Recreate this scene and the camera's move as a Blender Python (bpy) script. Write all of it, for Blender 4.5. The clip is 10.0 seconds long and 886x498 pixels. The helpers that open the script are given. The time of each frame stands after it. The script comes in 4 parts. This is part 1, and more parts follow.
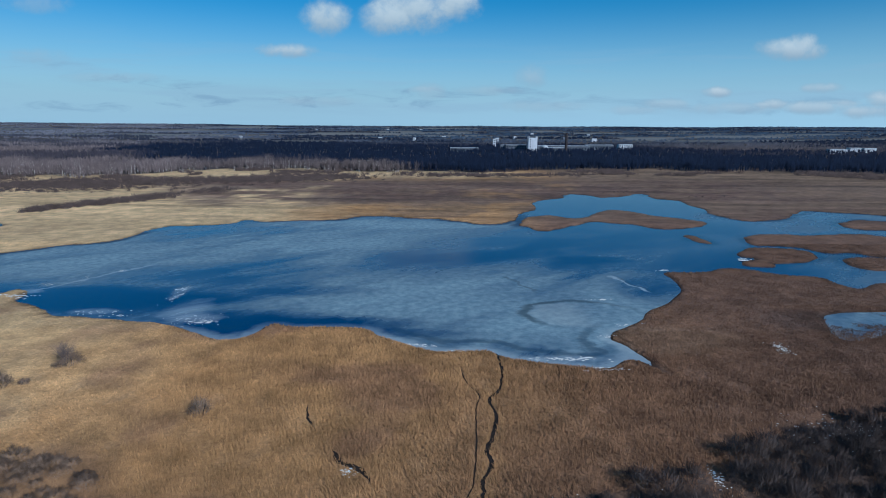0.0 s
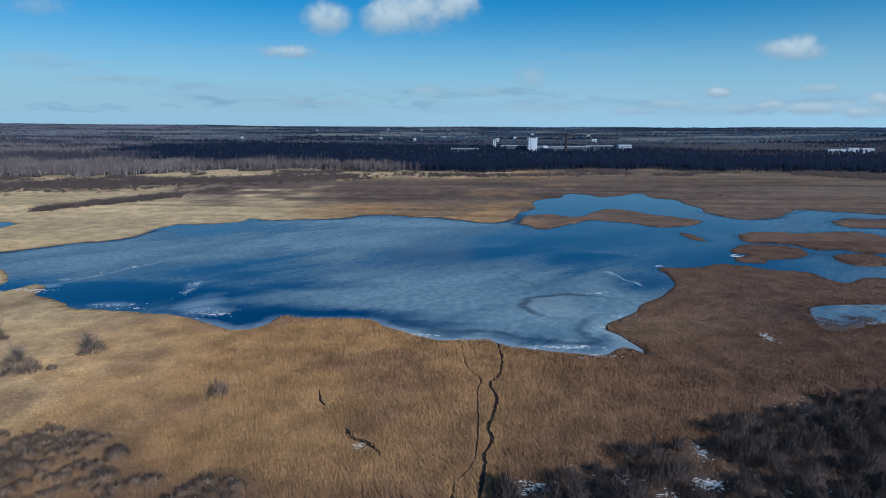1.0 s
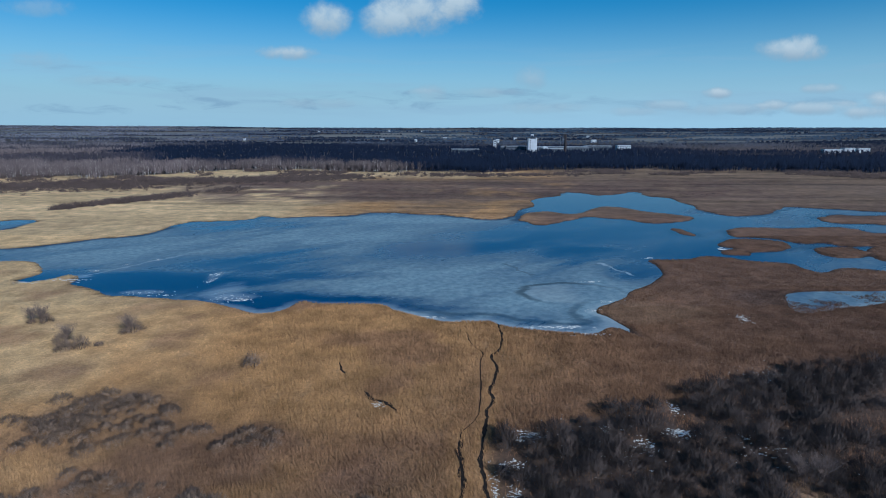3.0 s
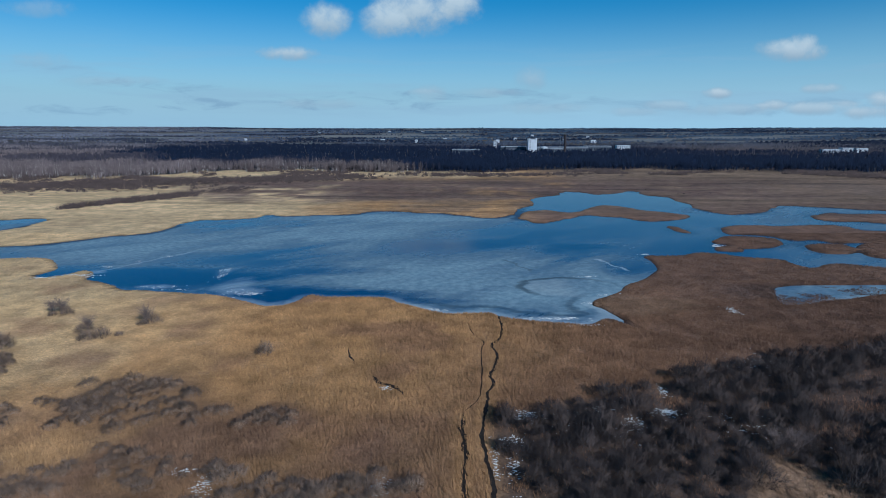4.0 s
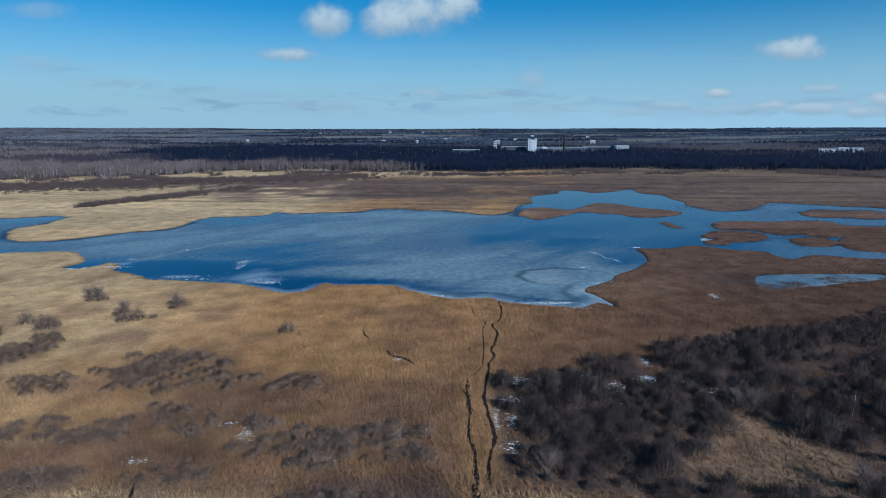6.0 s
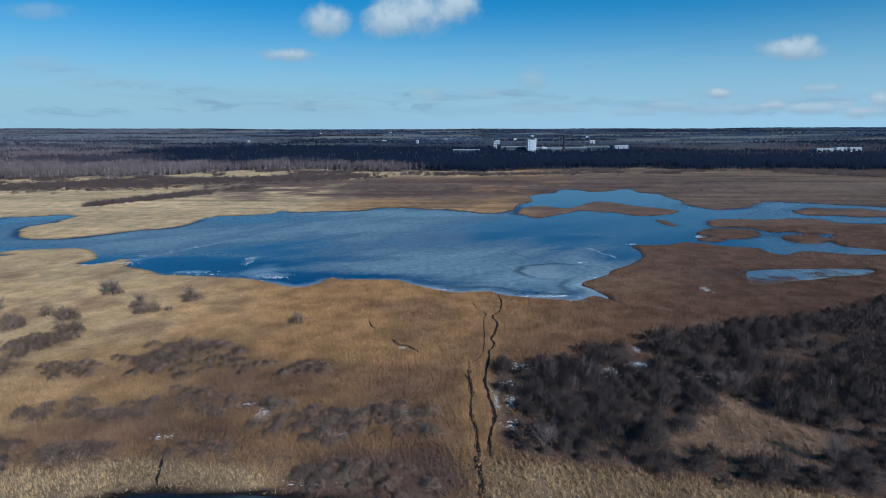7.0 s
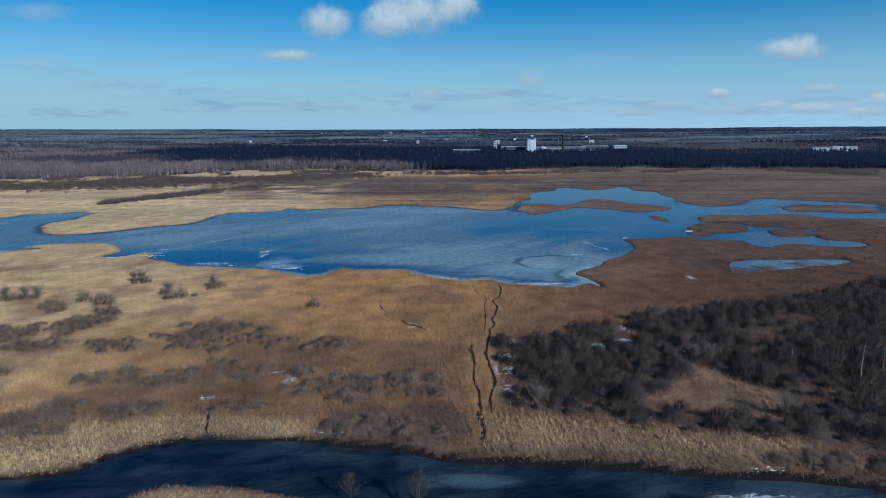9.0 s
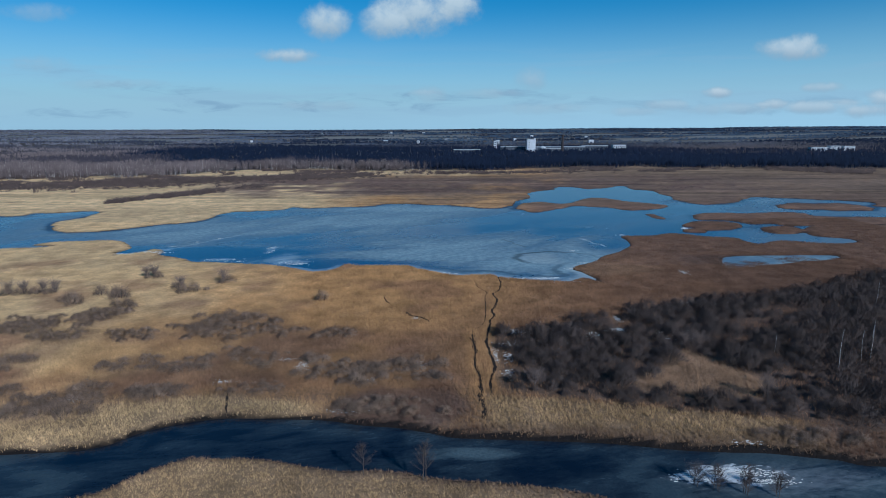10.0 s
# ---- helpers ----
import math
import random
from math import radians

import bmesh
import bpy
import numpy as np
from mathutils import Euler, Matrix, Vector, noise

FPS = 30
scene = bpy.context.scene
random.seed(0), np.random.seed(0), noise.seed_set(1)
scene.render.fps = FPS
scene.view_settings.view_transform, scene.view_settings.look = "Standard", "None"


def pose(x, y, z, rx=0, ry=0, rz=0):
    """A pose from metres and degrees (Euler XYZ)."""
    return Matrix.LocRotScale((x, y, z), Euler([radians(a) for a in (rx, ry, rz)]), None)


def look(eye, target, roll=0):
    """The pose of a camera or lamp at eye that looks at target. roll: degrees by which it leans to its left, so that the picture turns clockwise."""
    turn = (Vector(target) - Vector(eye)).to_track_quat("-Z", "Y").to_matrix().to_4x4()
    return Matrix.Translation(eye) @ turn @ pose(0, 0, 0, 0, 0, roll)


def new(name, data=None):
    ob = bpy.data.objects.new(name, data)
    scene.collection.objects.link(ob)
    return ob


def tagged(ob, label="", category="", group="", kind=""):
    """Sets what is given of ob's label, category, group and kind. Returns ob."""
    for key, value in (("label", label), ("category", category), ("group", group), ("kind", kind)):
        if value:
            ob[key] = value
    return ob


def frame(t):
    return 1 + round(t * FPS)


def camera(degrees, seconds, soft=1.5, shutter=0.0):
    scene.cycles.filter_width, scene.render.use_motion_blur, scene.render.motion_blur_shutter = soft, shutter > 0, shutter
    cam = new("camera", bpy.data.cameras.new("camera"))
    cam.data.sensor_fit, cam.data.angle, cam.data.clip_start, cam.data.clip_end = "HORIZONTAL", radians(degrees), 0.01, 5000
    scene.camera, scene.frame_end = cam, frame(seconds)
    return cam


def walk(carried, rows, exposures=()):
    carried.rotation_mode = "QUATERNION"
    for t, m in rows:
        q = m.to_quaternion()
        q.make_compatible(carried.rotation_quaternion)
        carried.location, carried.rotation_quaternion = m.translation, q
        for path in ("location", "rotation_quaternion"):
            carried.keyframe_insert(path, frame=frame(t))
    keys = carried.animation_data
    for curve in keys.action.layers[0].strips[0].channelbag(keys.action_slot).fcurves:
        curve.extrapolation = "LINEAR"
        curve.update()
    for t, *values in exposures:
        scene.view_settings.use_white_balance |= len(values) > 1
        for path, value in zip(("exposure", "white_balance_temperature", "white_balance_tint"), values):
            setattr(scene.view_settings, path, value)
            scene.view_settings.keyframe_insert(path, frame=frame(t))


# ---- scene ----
cam = camera(74.0, 10.0, soft=0.95)
# seconds, eye in metres, yaw, pitch, roll in degrees
ROWS = [
    (0.0, -0.169, -2.32, 60.491, 0.039, -11.838, -0.225),
    (0.5, -0.542, -6.728, 60.498, 0.048, -11.807, -0.197),
    (1.0, -0.914, -11.138, 60.505, 0.057, -11.778, -0.169),
    (1.5, -1.285, -15.55, 60.512, 0.066, -11.75, -0.141),
    (2.0, -1.654, -19.965, 60.519, 0.073, -11.725, -0.113),
    (2.5, -2.021, -24.381, 60.526, 0.08, -11.701, -0.085),
    (4.0, -3.115, -37.645, 60.547, 0.098, -11.639, -0.001),
    (4.5, -3.476, -42.071, 60.554, 0.103, -11.622, 0.027),
    (5.0, -3.836, -46.5, 60.561, 0.107, -11.606, 0.055),
    (5.5, -4.195, -50.93, 60.568, 0.11, -11.593, 0.083),
    (7.0, -5.262, -64.235, 60.589, 0.116, -11.562, 0.167),
    (7.5, -5.615, -68.675, 60.596, 0.117, -11.555, 0.195),
    (8.0, -5.966, -73.117, 60.603, 0.117, -11.549, 0.223),
    (8.5, -6.316, -77.561, 60.61, 0.117, -11.546, 0.251),
    (9.0, -6.664, -82.008, 60.617, 0.116, -11.544, 0.279),
    (9.5, -7.011, -86.456, 60.624, 0.114, -11.544, 0.307),
    (10.0, -7.357, -90.907, 60.631, 0.112, -11.546, 0.335),
]
walk(cam, [(t, pose(x, y, z, 90 + pitch, roll, yaw)) for t, x, y, z, yaw, pitch, roll in ROWS],
     [(0.0, -0.15, 5050, 8), (10.0, -0.15, 5050, 8)])

# ---- light ----
TO_SUN = Vector((0.52, -0.70, 0.50)).normalized()
sun_data = bpy.data.lights.new("sun", "SUN")
sun_data.energy, sun_data.angle, sun_data.color = 4.45, radians(0.5), (1.0, 0.93, 0.82)
sun = new("sun", sun_data)
sun.matrix_world = look((0, 0, 300), Vector((0, 0, 300)) - TO_SUN)


class Nodes:
    """Short hand for a node tree."""

    def __init__(self, tree):
        self.tree = tree
        tree.nodes.clear()

    def add(self, kind):
        return self.tree.nodes.new(kind)

    def put(self, socket, value):
        if isinstance(value, bpy.types.NodeSocket):
            self.tree.links.new(value, socket)
        elif value is not None:
            socket.default_value = value

    def math(self, op, a, b=None, c=None, clamp=False):
        n = self.add("ShaderNodeMath")
        n.operation, n.use_clamp = op, clamp
        for s, v in zip(n.inputs, (a, b, c)):
            self.put(s, v)
        return n.outputs[0]

    def step(self, value, lo, hi, to0=0.0, to1=1.0):
        n = self.add("ShaderNodeMapRange")
        n.interpolation_type = "SMOOTHSTEP"
        for s, v in zip(n.inputs, (value, lo, hi, to0, to1)):
            self.put(s, v)
        return n.outputs[0]

    def mix(self, f, a, b, blend="MIX"):
        n = self.add("ShaderNodeMix")
        n.data_type, n.blend_type = "RGBA", blend
        self.put(n.inputs[0], f)
        self.put(n.inputs[6], (*a, 1) if isinstance(a, tuple) else a)
        self.put(n.inputs[7], (*b, 1) if isinstance(b, tuple) else b)
        return n.outputs[2]

    def noise(self, vector, scale, detail=4.0, rough=0.55, warp=0.0):
        n = self.add("ShaderNodeTexNoise")
        self.put(n.inputs["Vector"], vector)
        n.inputs["Scale"].default_value, n.inputs["Detail"].default_value = scale, detail
        n.inputs["Roughness"].default_value, n.inputs["Distortion"].default_value = rough, warp
        return n.outputs["Fac"]

    def stretch(self, vector, sx, sy, sz, turn=0.0):
        """Turns about z, then scales along the turned axes."""
        if turn:
            n = self.add("ShaderNodeMapping")
            self.put(n.inputs["Vector"], vector)
            n.inputs["Rotation"].default_value = (0, 0, turn)
            vector = n.outputs[0]
        n = self.add("ShaderNodeMapping")
        self.put(n.inputs["Vector"], vector)
        n.inputs["Scale"].default_value = (sx, sy, sz)
        return n.outputs[0]

    def blob(self, u, v, u0, v0, a, b):
        """1 - the squared distance from (u0, v0) in radii a, b."""
        p = self.math("DIVIDE", self.math("SUBTRACT", u, u0), a)
        q = self.math("DIVIDE", self.math("SUBTRACT", v, v0), b)
        return self.math("SUBTRACT", 1.0, self.math("ADD", self.math("MULTIPLY", p, p), self.math("MULTIPLY", q, q)))


world = bpy.data.worlds.new("sky")
scene.world = world
world.use_nodes = True
N = Nodes(world.node_tree)
sky = N.add("ShaderNodeTexSky")
sky.sky_type, sky.sun_disc = "NISHITA", False
sky.sun_elevation = math.asin(TO_SUN.z)
sky.sun_rotation = math.atan2(TO_SUN.x, TO_SUN.y)
sky.altitude, sky.air_density, sky.dust_density, sky.ozone_density = 60, 1.0, 0.0, 2.0
way = N.add("ShaderNodeTexCoord").outputs["Generated"]
sep = N.add("ShaderNodeSeparateXYZ")
N.put(sep.inputs[0], way)
dx, dy, dz = sep.outputs
ahead = N.step(dy, 0.1, 0.25)
safe_y = N.math("MAXIMUM", dy, 0.05)
u, v = N.math("DIVIDE", dx, safe_y), N.math("DIVIDE", dz, safe_y)
plane = N.add("ShaderNodeCombineXYZ")
N.put(plane.inputs[0], u), N.put(plane.inputs[1], v)
puff = N.noise(plane.outputs[0], 14.0, 7.0, 0.6, 0.3)
fine = N.noise(plane.outputs[0], 42.0, 5.0, 0.62)
rag = N.math("ADD", N.math("MULTIPLY_ADD", puff, 1.9, -0.95), N.math("MULTIPLY_ADD", fine, 0.9, -0.45))
# cumulus and banks: azimuth and height as slopes, half width, half height, weight
CLOUDS = [(-0.03, 0.058, 0.035, 0.009, 0.6), (0.66, 0.038, 0.05, 0.01, 0.8), (0.53, 0.035, 0.03, 0.008, 0.8), (-0.188, 0.171, 0.049, 0.0323, 1), (-0.094, 0.17, 0.056, 0.034, 1), (-0.044, 0.183, 0.086, 0.0422, 1), (0.014, 0.192, 0.06, 0.0353, 1), (-0.256, 0.119, 0.055, 0.0145, 1), (0.558, 0.124, 0.07, 0.0217, 1), (0.582, 0.13, 0.031, 0.0234, 1), (0.142, 0.079, 0.035, 0.0226, 0.57), (0.45, 0.056, 0.028, 0.0108, 0.98), (0.547, 0.037, 0.028, 0.0121, 0.98), (0.624, 0.063, 0.045, 0.0108, 0.8)]
CLOUDS += [(0.716, 0.045, 0.032, 0.0189, 1), (0.627, 0.032, 0.084, 0.0137, 0.86), (0.473, 0.03, 0.103, 0.0123, 0.57), (0.698, 0.026, 0.065, 0.015, 0.92), (0.37, 0.036, 0.056, 0.0108, 0.57), (0.314, 0.026, 0.065, 0.0096, 0.46), (-0.654, 0.188, 0.077, 0.0169, 0.4), (-0.022, 0.055, 0.033, 0.0189, 0.46), (-0.656, 0.108, 0.055, 0.0185, 0.34), (-0.541, 0.075, 0.102, 0.0106, 0.34), (0.08, 0.057, 0.074, 0.0095, 0.4), (-0.209, 0.039, 0.084, 0.0108, 0.34), (0.164, 0.032, 0.084, 0.0123, 0.4)]
cover, lit = 0.0, 0.0
for u0, v0, a, b, weight in CLOUDS:
    d = N.math("ADD", N.blob(u, v, u0, v0, a, b), rag)
    c = N.math("MULTIPLY", N.step(d, 0.0, 1.15), weight)
    top = N.step(N.math("DIVIDE", N.math("SUBTRACT", v, v0), b), -0.9, 0.5)
    lit = N.math("MAXIMUM", lit, N.math("MULTIPLY", c, top))
    cover = N.math("MAXIMUM", cover, c)
cover, lit = N.math("MULTIPLY", cover, ahead), N.math("MULTIPLY", lit, ahead)
# grey wisps and banks low over the land
mist = N.noise(N.stretch(plane.outputs[0], 1.0, 5.0, 1.0), 11.0, 7.0, 0.62, 0.7)
torn = N.math("MULTIPLY_ADD", mist, 10.0, -5.1)
WISPS = [(-0.648, 0.095, 0.07, 0.014, 0.45), (-0.479, 0.069, 0.10, 0.011, 0.75), (-0.62, 0.030, 0.14, 0.011, 0.7), (-0.40, 0.040, 0.11, 0.011, 0.95), (-0.22, 0.043, 0.11, 0.012, 0.95), (-0.06, 0.037, 0.08, 0.013, 0.85),
         (0.0, 0.050, 0.08, 0.013, 0.95), (0.08, 0.054, 0.08, 0.010, 0.85), (0.2, 0.042, 0.10, 0.013, 0.6), (0.34, 0.036, 0.10, 0.013, 0.6), (0.5, 0.032, 0.12, 0.012, 0.55), (0.64, 0.034, 0.12, 0.014, 0.55)]
shade = 0.0
for u0, v0, a, b, weight in WISPS:
    shade = N.math("MAXIMUM", shade, N.math("MULTIPLY", N.step(N.math("ADD", N.blob(u, v, u0, v0, a, b), torn), 0.0, 2.4), weight))
shade = N.math("MULTIPLY", shade, ahead)
# thin streaks of cloud low over the horizon, all round
band = N.noise(N.stretch(way, 2.2, 2.2, 26.0), 1.7, 6.0, 0.58, 0.4)
low = N.math("MULTIPLY", N.step(dz, 0.0, 0.03), N.step(dz, 0.15, 0.05))
streak = N.math("MULTIPLY", N.math("MULTIPLY", N.step(band, 0.46, 0.66), low), 0.72)
deep = N.add("ShaderNodeHueSaturation")
deep.inputs["Hue"].default_value = 0.492
deep.inputs["Saturation"].default_value = 1.58
N.put(deep.inputs["Color"], sky.outputs[0])
# pale blue air low over the land
air = N.math("MULTIPLY", N.step(dz, 0.19, -0.03), 0.95)
base = N.mix(air, deep.outputs[0], (4.4, 6.8, 7.85))
base = N.mix(N.math("MULTIPLY", N.step(dz, 0.075, 0.0), 0.75), base, (5.8, 8.1, 8.5))
side_air = N.step(dx, -0.4, 0.7, 0.95, 1.07)
even = N.add("ShaderNodeVectorMath")
even.operation = "SCALE"
N.put(even.inputs[0], base), N.put(even.inputs["Scale"], side_air)
base = N.mix(N.math("MULTIPLY", streak, 0.6), even.outputs[0], (4.9, 6.6, 7.2))
base = N.mix(N.math("MULTIPLY", shade, 0.8), base, (3.8, 5.4, 6.2))
cloud = N.mix(lit, (4.9, 5.9, 6.1), (8.4, 8.9, 8.2))
whole = N.mix(cover, base, cloud)
back = N.add("ShaderNodeBackground")
N.put(back.inputs["Color"], whole)
back.inputs["Strength"].default_value = 0.075
N.put(N.add("ShaderNodeOutputWorld").inputs[0], back.outputs[0])


# ---- arithmetic of the plan ----
rng = np.random.default_rng(7)
LATTICE = rng.random((256, 256))


def field(x, y, size, octaves=3):
    """Smooth value noise of about 0..1, with features of that size in metres."""
    total, weight = 0.0, 0.0
    for k in range(octaves):
        p, q = x / size * 2**k + 17.3 * k, y / size * 2**k + 9.1 * k
        i, j = np.floor(p).astype(int), np.floor(q).astype(int)
        a, b = p - i, q - j
        a, b = a * a * (3 - 2 * a), b * b * (3 - 2 * b)
        n = ((LATTICE[i % 256, j % 256] * (1 - a) + LATTICE[(i + 1) % 256, j % 256] * a) * (1 - b)
             + (LATTICE[i % 256, (j + 1) % 256] * (1 - a) + LATTICE[(i + 1) % 256, (j + 1) % 256] * a) * b)
        total, weight = total + n * 0.55**k, weight + 0.55**k
    return total / weight


def ramp(v, lo, hi):
    t = np.clip((v - lo) / (hi - lo), 0, 1)
    return t * t * (3 - 2 * t)


def rounded(points, steps=5, closed=True):
    """A smooth line through control points."""
    p = np.array(points, float)
    n = len(p)
    out = []
    for i in range(n if closed else n - 1):
        a, b, c, d = (p[(i + k) % n] if closed else p[min(max(i + k, 0), n - 1)] for k in (-1, 0, 1, 2))
        for s in np.arange(steps) / steps:
            out.append(0.5 * (2 * b + (c - a) * s + (2 * a - 5 * b + 4 * c - d) * s**2 + (3 * b - a - 3 * c + d) * s**3))
    if not closed:
        out.append(p[-1])
    return np.array(out)


def inside_distance(x, y, poly):
    """Metres to a closed outline, positive inside."""
    out = np.full(x.shape, 1e9)
    odd = np.zeros(x.shape, bool)
    for (ax, ay), (bx, by) in zip(poly, np.roll(poly, -1, 0)):
        ex, ey = bx - ax, by - ay
        t = np.clip(((x - ax) * ex + (y - ay) * ey) / (ex * ex + ey * ey + 1e-9), 0, 1)
        out = np.minimum(out, (x - ax - t * ex)**2 + (y - ay - t * ey)**2)
        odd ^= ((ay > y) != (by > y)) & (x < ex * (y - ay) / (ey if abs(ey) > 1e-9 else 1e-9) + ax)
    return np.where(odd, 1, -1) * np.sqrt(out)


# the lake: its near shore from west to east, then its far shore back to the west
SHORE_NEAR = [(-560, 150), (-242, 212), (-233, 221), (-224, 231), (-210, 234), (-193, 235), (-180, 223), (-173, 213), (-173, 207), (-174, 200), (-167, 198), (-163, 201), (-161, 207), (-159, 211), (-151, 204), (-149, 195), (-139, 190), (-126, 180), (-118, 178), (-104, 175), (-87, 171), (-76, 165), (-67, 159), (-60, 158), (-56, 163), (-53, 172), (-43, 169), (-32, 169), (-23, 167), (-18, 161), (-9, 154), (-1, 150), (11, 150), (15, 147), (19, 144), (27, 142), (35, 139), (41, 138)]
SHORE_EAST = [(48, 144), (52, 143), (56, 135), (55, 142), (53, 148), (52, 154), (48, 159), (51, 165), (57, 170), (64, 178), (67, 184), (76, 192), (85, 204), (90, 212), (92, 224), (92, 232), (91, 238), (95, 240), (106, 240), (114, 242), (121, 247), (132, 245), (141, 236), (155, 232), (158, 215), (175, 224), (196, 214), (212, 218), (215, 228), (202, 237), (209, 258), (223, 272), (253, 285), (286, 281)]
SHORE_FAR = [(470, 400), (333, 360), (338, 384), (309, 405), (288, 418), (263, 424), (230, 389), (203, 379), (193, 395), (194, 427), (193, 455), (199, 485), (180, 503), (182, 539), (158, 516), (138, 505), (120, 530), (109, 518), (99, 496), (76, 476), (68, 456), (70, 438), (55, 405), (46, 375), (29, 363), (8, 374)]
SHORE_FAR += [(-24, 389), (-48, 394), (-69, 377), (-91, 374), (-113, 368), (-128, 376), (-133, 363), (-154, 357), (-172, 348), (-174, 331), (-172, 307), (-184, 297), (-195, 293), (-201, 286), (-214, 269), (-228, 263), (-239, 262), (-257, 277), (-269, 300), (-264, 318), (-265, 340), (-274, 359), (-288, 356), (-301, 350), (-317, 348), (-332, 334), (-480, 350), (-580, 250)]
ISLANDS = [[(168, 315), (181, 329), (210, 330), (244, 332), (248, 312), (257, 309), (310, 302), (289, 276), (223, 272), (209, 272), (202, 279), (188, 280), (181, 294), (164, 300)], [(140, 272), (155, 290), (168, 292), (180, 284), (178, 271), (168, 261), (150, 257), (144, 268)], [(133, 254), (144, 266), (149, 257), (147, 249), (137, 250)], [(184, 264), (197, 270), (209, 266), (206, 253), (194, 244), (183, 246)]]
ISLANDS += [[(254, 367), (276, 388), (289, 380), (315, 378), (316, 351), (301, 339), (267, 343), (252, 347)], [(138, 325), (142, 316), (142, 303), (135, 308)], [(47, 362), (57, 390), (75, 401), (88, 390), (100, 402), (119, 427), (138, 422), (146, 401), (166, 378), (161, 361), (147, 348), (131, 352), (113, 366), (93, 372), (80, 356), (61, 342), (50, 352)]]
POND = [(126, 182), (140, 186), (159, 186), (179, 185), (176, 178), (162, 173), (143, 166), (128, 162), (117, 159), (119, 169)]
POND_LINE = rounded(POND, 2)
PUDDLE = [(-379, 409), (-383, 421), (-371, 408), (-367, 397)]
RIVER_NORTH = [(-300, -10), (-140, 8), (-93, 11), (-82, 12), (-77, 13), (-73, 15), (-70, 19), (-65, 22), (-60, 24), (-54, 25), (-42, 25), (-32, 24), (-25, 22), (-18, 21), (-11, 19), (-6, 17), (0, 16), (5, 16), (16, 15), (27, 14), (37, 12), (48, 11), (57, 10), (67, 8), (73, 6), (140, 2), (310, -20)]
RIVER_SOUTH = [(310, -50), (140, -14), (90, -9), (55, -7), (35, -5), (22, -4), (13, -1), (3, 1), (-6, 2), (-14, 4), (-20, 5), (-27, 5), (-35, 7), (-43, 9), (-51, 9), (-56, 9), (-61, 5), (-64, 2), (-66, -1), (-71, -3), (-85, -6), (-140, -10), (-300, -40)]

# scrub: the thicket in the east and the open patch in it
THICKET = rounded([(7, 77), (18.7, 84), (33.9, 87), (50.4, 93), (61.3, 102), (78, 109), (100.3, 112), (130.6, 127), (162.2, 140), (185.6, 149), (255, 157), (282, 80), (218, 12), (78.7, 16), (71.9, 19.5), (64.1, 22), (54.3, 25.2), (43.1, 27.4), (31.7, 30.2), (19.6, 32.2), (9.8, 35.2), (5, 39), (5.6, 53.8)], 3)
CLEARING = rounded([(56.4, 59.6), (60, 60.8), (63.6, 53.6), (66.8, 48), (69, 40), (64.5, 34), (54, 31.5), (47.5, 32.5), (40, 36), (38, 41), (47.5, 47.5)], 3)

SIDE, GX0, GY0, GX1, GY1 = 2.0, -600.0, -120.0, 560.0, 660.0
gx, gy = np.meshgrid(np.arange(GX0, GX1 + 1, SIDE), np.arange(GY0, GY1 + 1, SIDE), indexing="ij")
raster = inside_distance(gx, gy, rounded(SHORE_NEAR + SHORE_EAST + SHORE_FAR, 4))
for island in ISLANDS:
    raster = np.minimum(raster, -inside_distance(gx, gy, rounded(island, 4)))
for outline in (POND, PUDDLE, RIVER_NORTH + RIVER_SOUTH):
    raster = np.maximum(raster, inside_distance(gx, gy, rounded(outline, 4)))
raster += (field(gx, gy, 9.0, 3) - 0.5) * np.clip(3.0 * ramp(gy, 25, 90), 0.9, 3.0) + ((field(gx + 40, gy, 26.0, 3) - 0.5) * 10.0 + (field(gx, gy + 90, 11.0, 2) - 0.5) * 6.0) * ramp(gy, 225, 320)


def water(x, y):
    """Metres to the nearest shore, positive on the ice."""
    p, q = np.clip((x - GX0) / SIDE, 0, raster.shape[0] - 1.01), np.clip((y - GY0) / SIDE, 0, raster.shape[1] - 1.01)
    i, j = p.astype(int), q.astype(int)
    a, b = p - i, q - j
    return ((raster[i, j] * (1 - a) + raster[i + 1, j] * a) * (1 - b) + (raster[i, j + 1] * (1 - a) + raster[i + 1, j + 1] * a) * b)


def height(x, y):
    """The ground, with the beds of lake and river sunk and the far land rising."""
    land = 0.35 + 0.25 * field(x, y, 14.0, 2) + 0.55 * ramp(48 - y, 0, 14)
    w = water(x, y)
    z = np.where(w > -2.0, np.clip(-w * np.where(y < 48, 0.9, 0.25), -0.9, land), land)
    r = np.hypot(x, y)
    return z + (56.0 - 9.0 * ramp(x, 300, 3000)) * np.clip((r - 1900) / 2950, 0, 1.2) + 9.0 * ramp(r, 2300, 3600) * (field(x, y, 700.0, 3) - 0.5)


WOOD_EDGE = np.array([(-2500, 620), (-600, 690), (-400, 720), (-300, 830), (-200, 840), (-100, 800), (33, 800), (135, 835), (257, 840), (347, 850), (493, 810), (585, 770), (2600, 760)], float)


def wood(x, y):
    """Metres past the edge of the wood."""
    return y - np.interp(x, WOOD_EDGE[:, 0], WOOD_EDGE[:, 1]) - 110 * (field(x, y, 90.0, 3) - 0.5) - 46 * (field(x + 70, y, 24.0, 2) - 0.5)


GOLD, PALE, BROWN, UMBER = (np.array(c) for c in ((0.49, 0.27, 0.11), (0.67, 0.46, 0.228), (0.272, 0.145, 0.083), (0.16, 0.095, 0.068)))


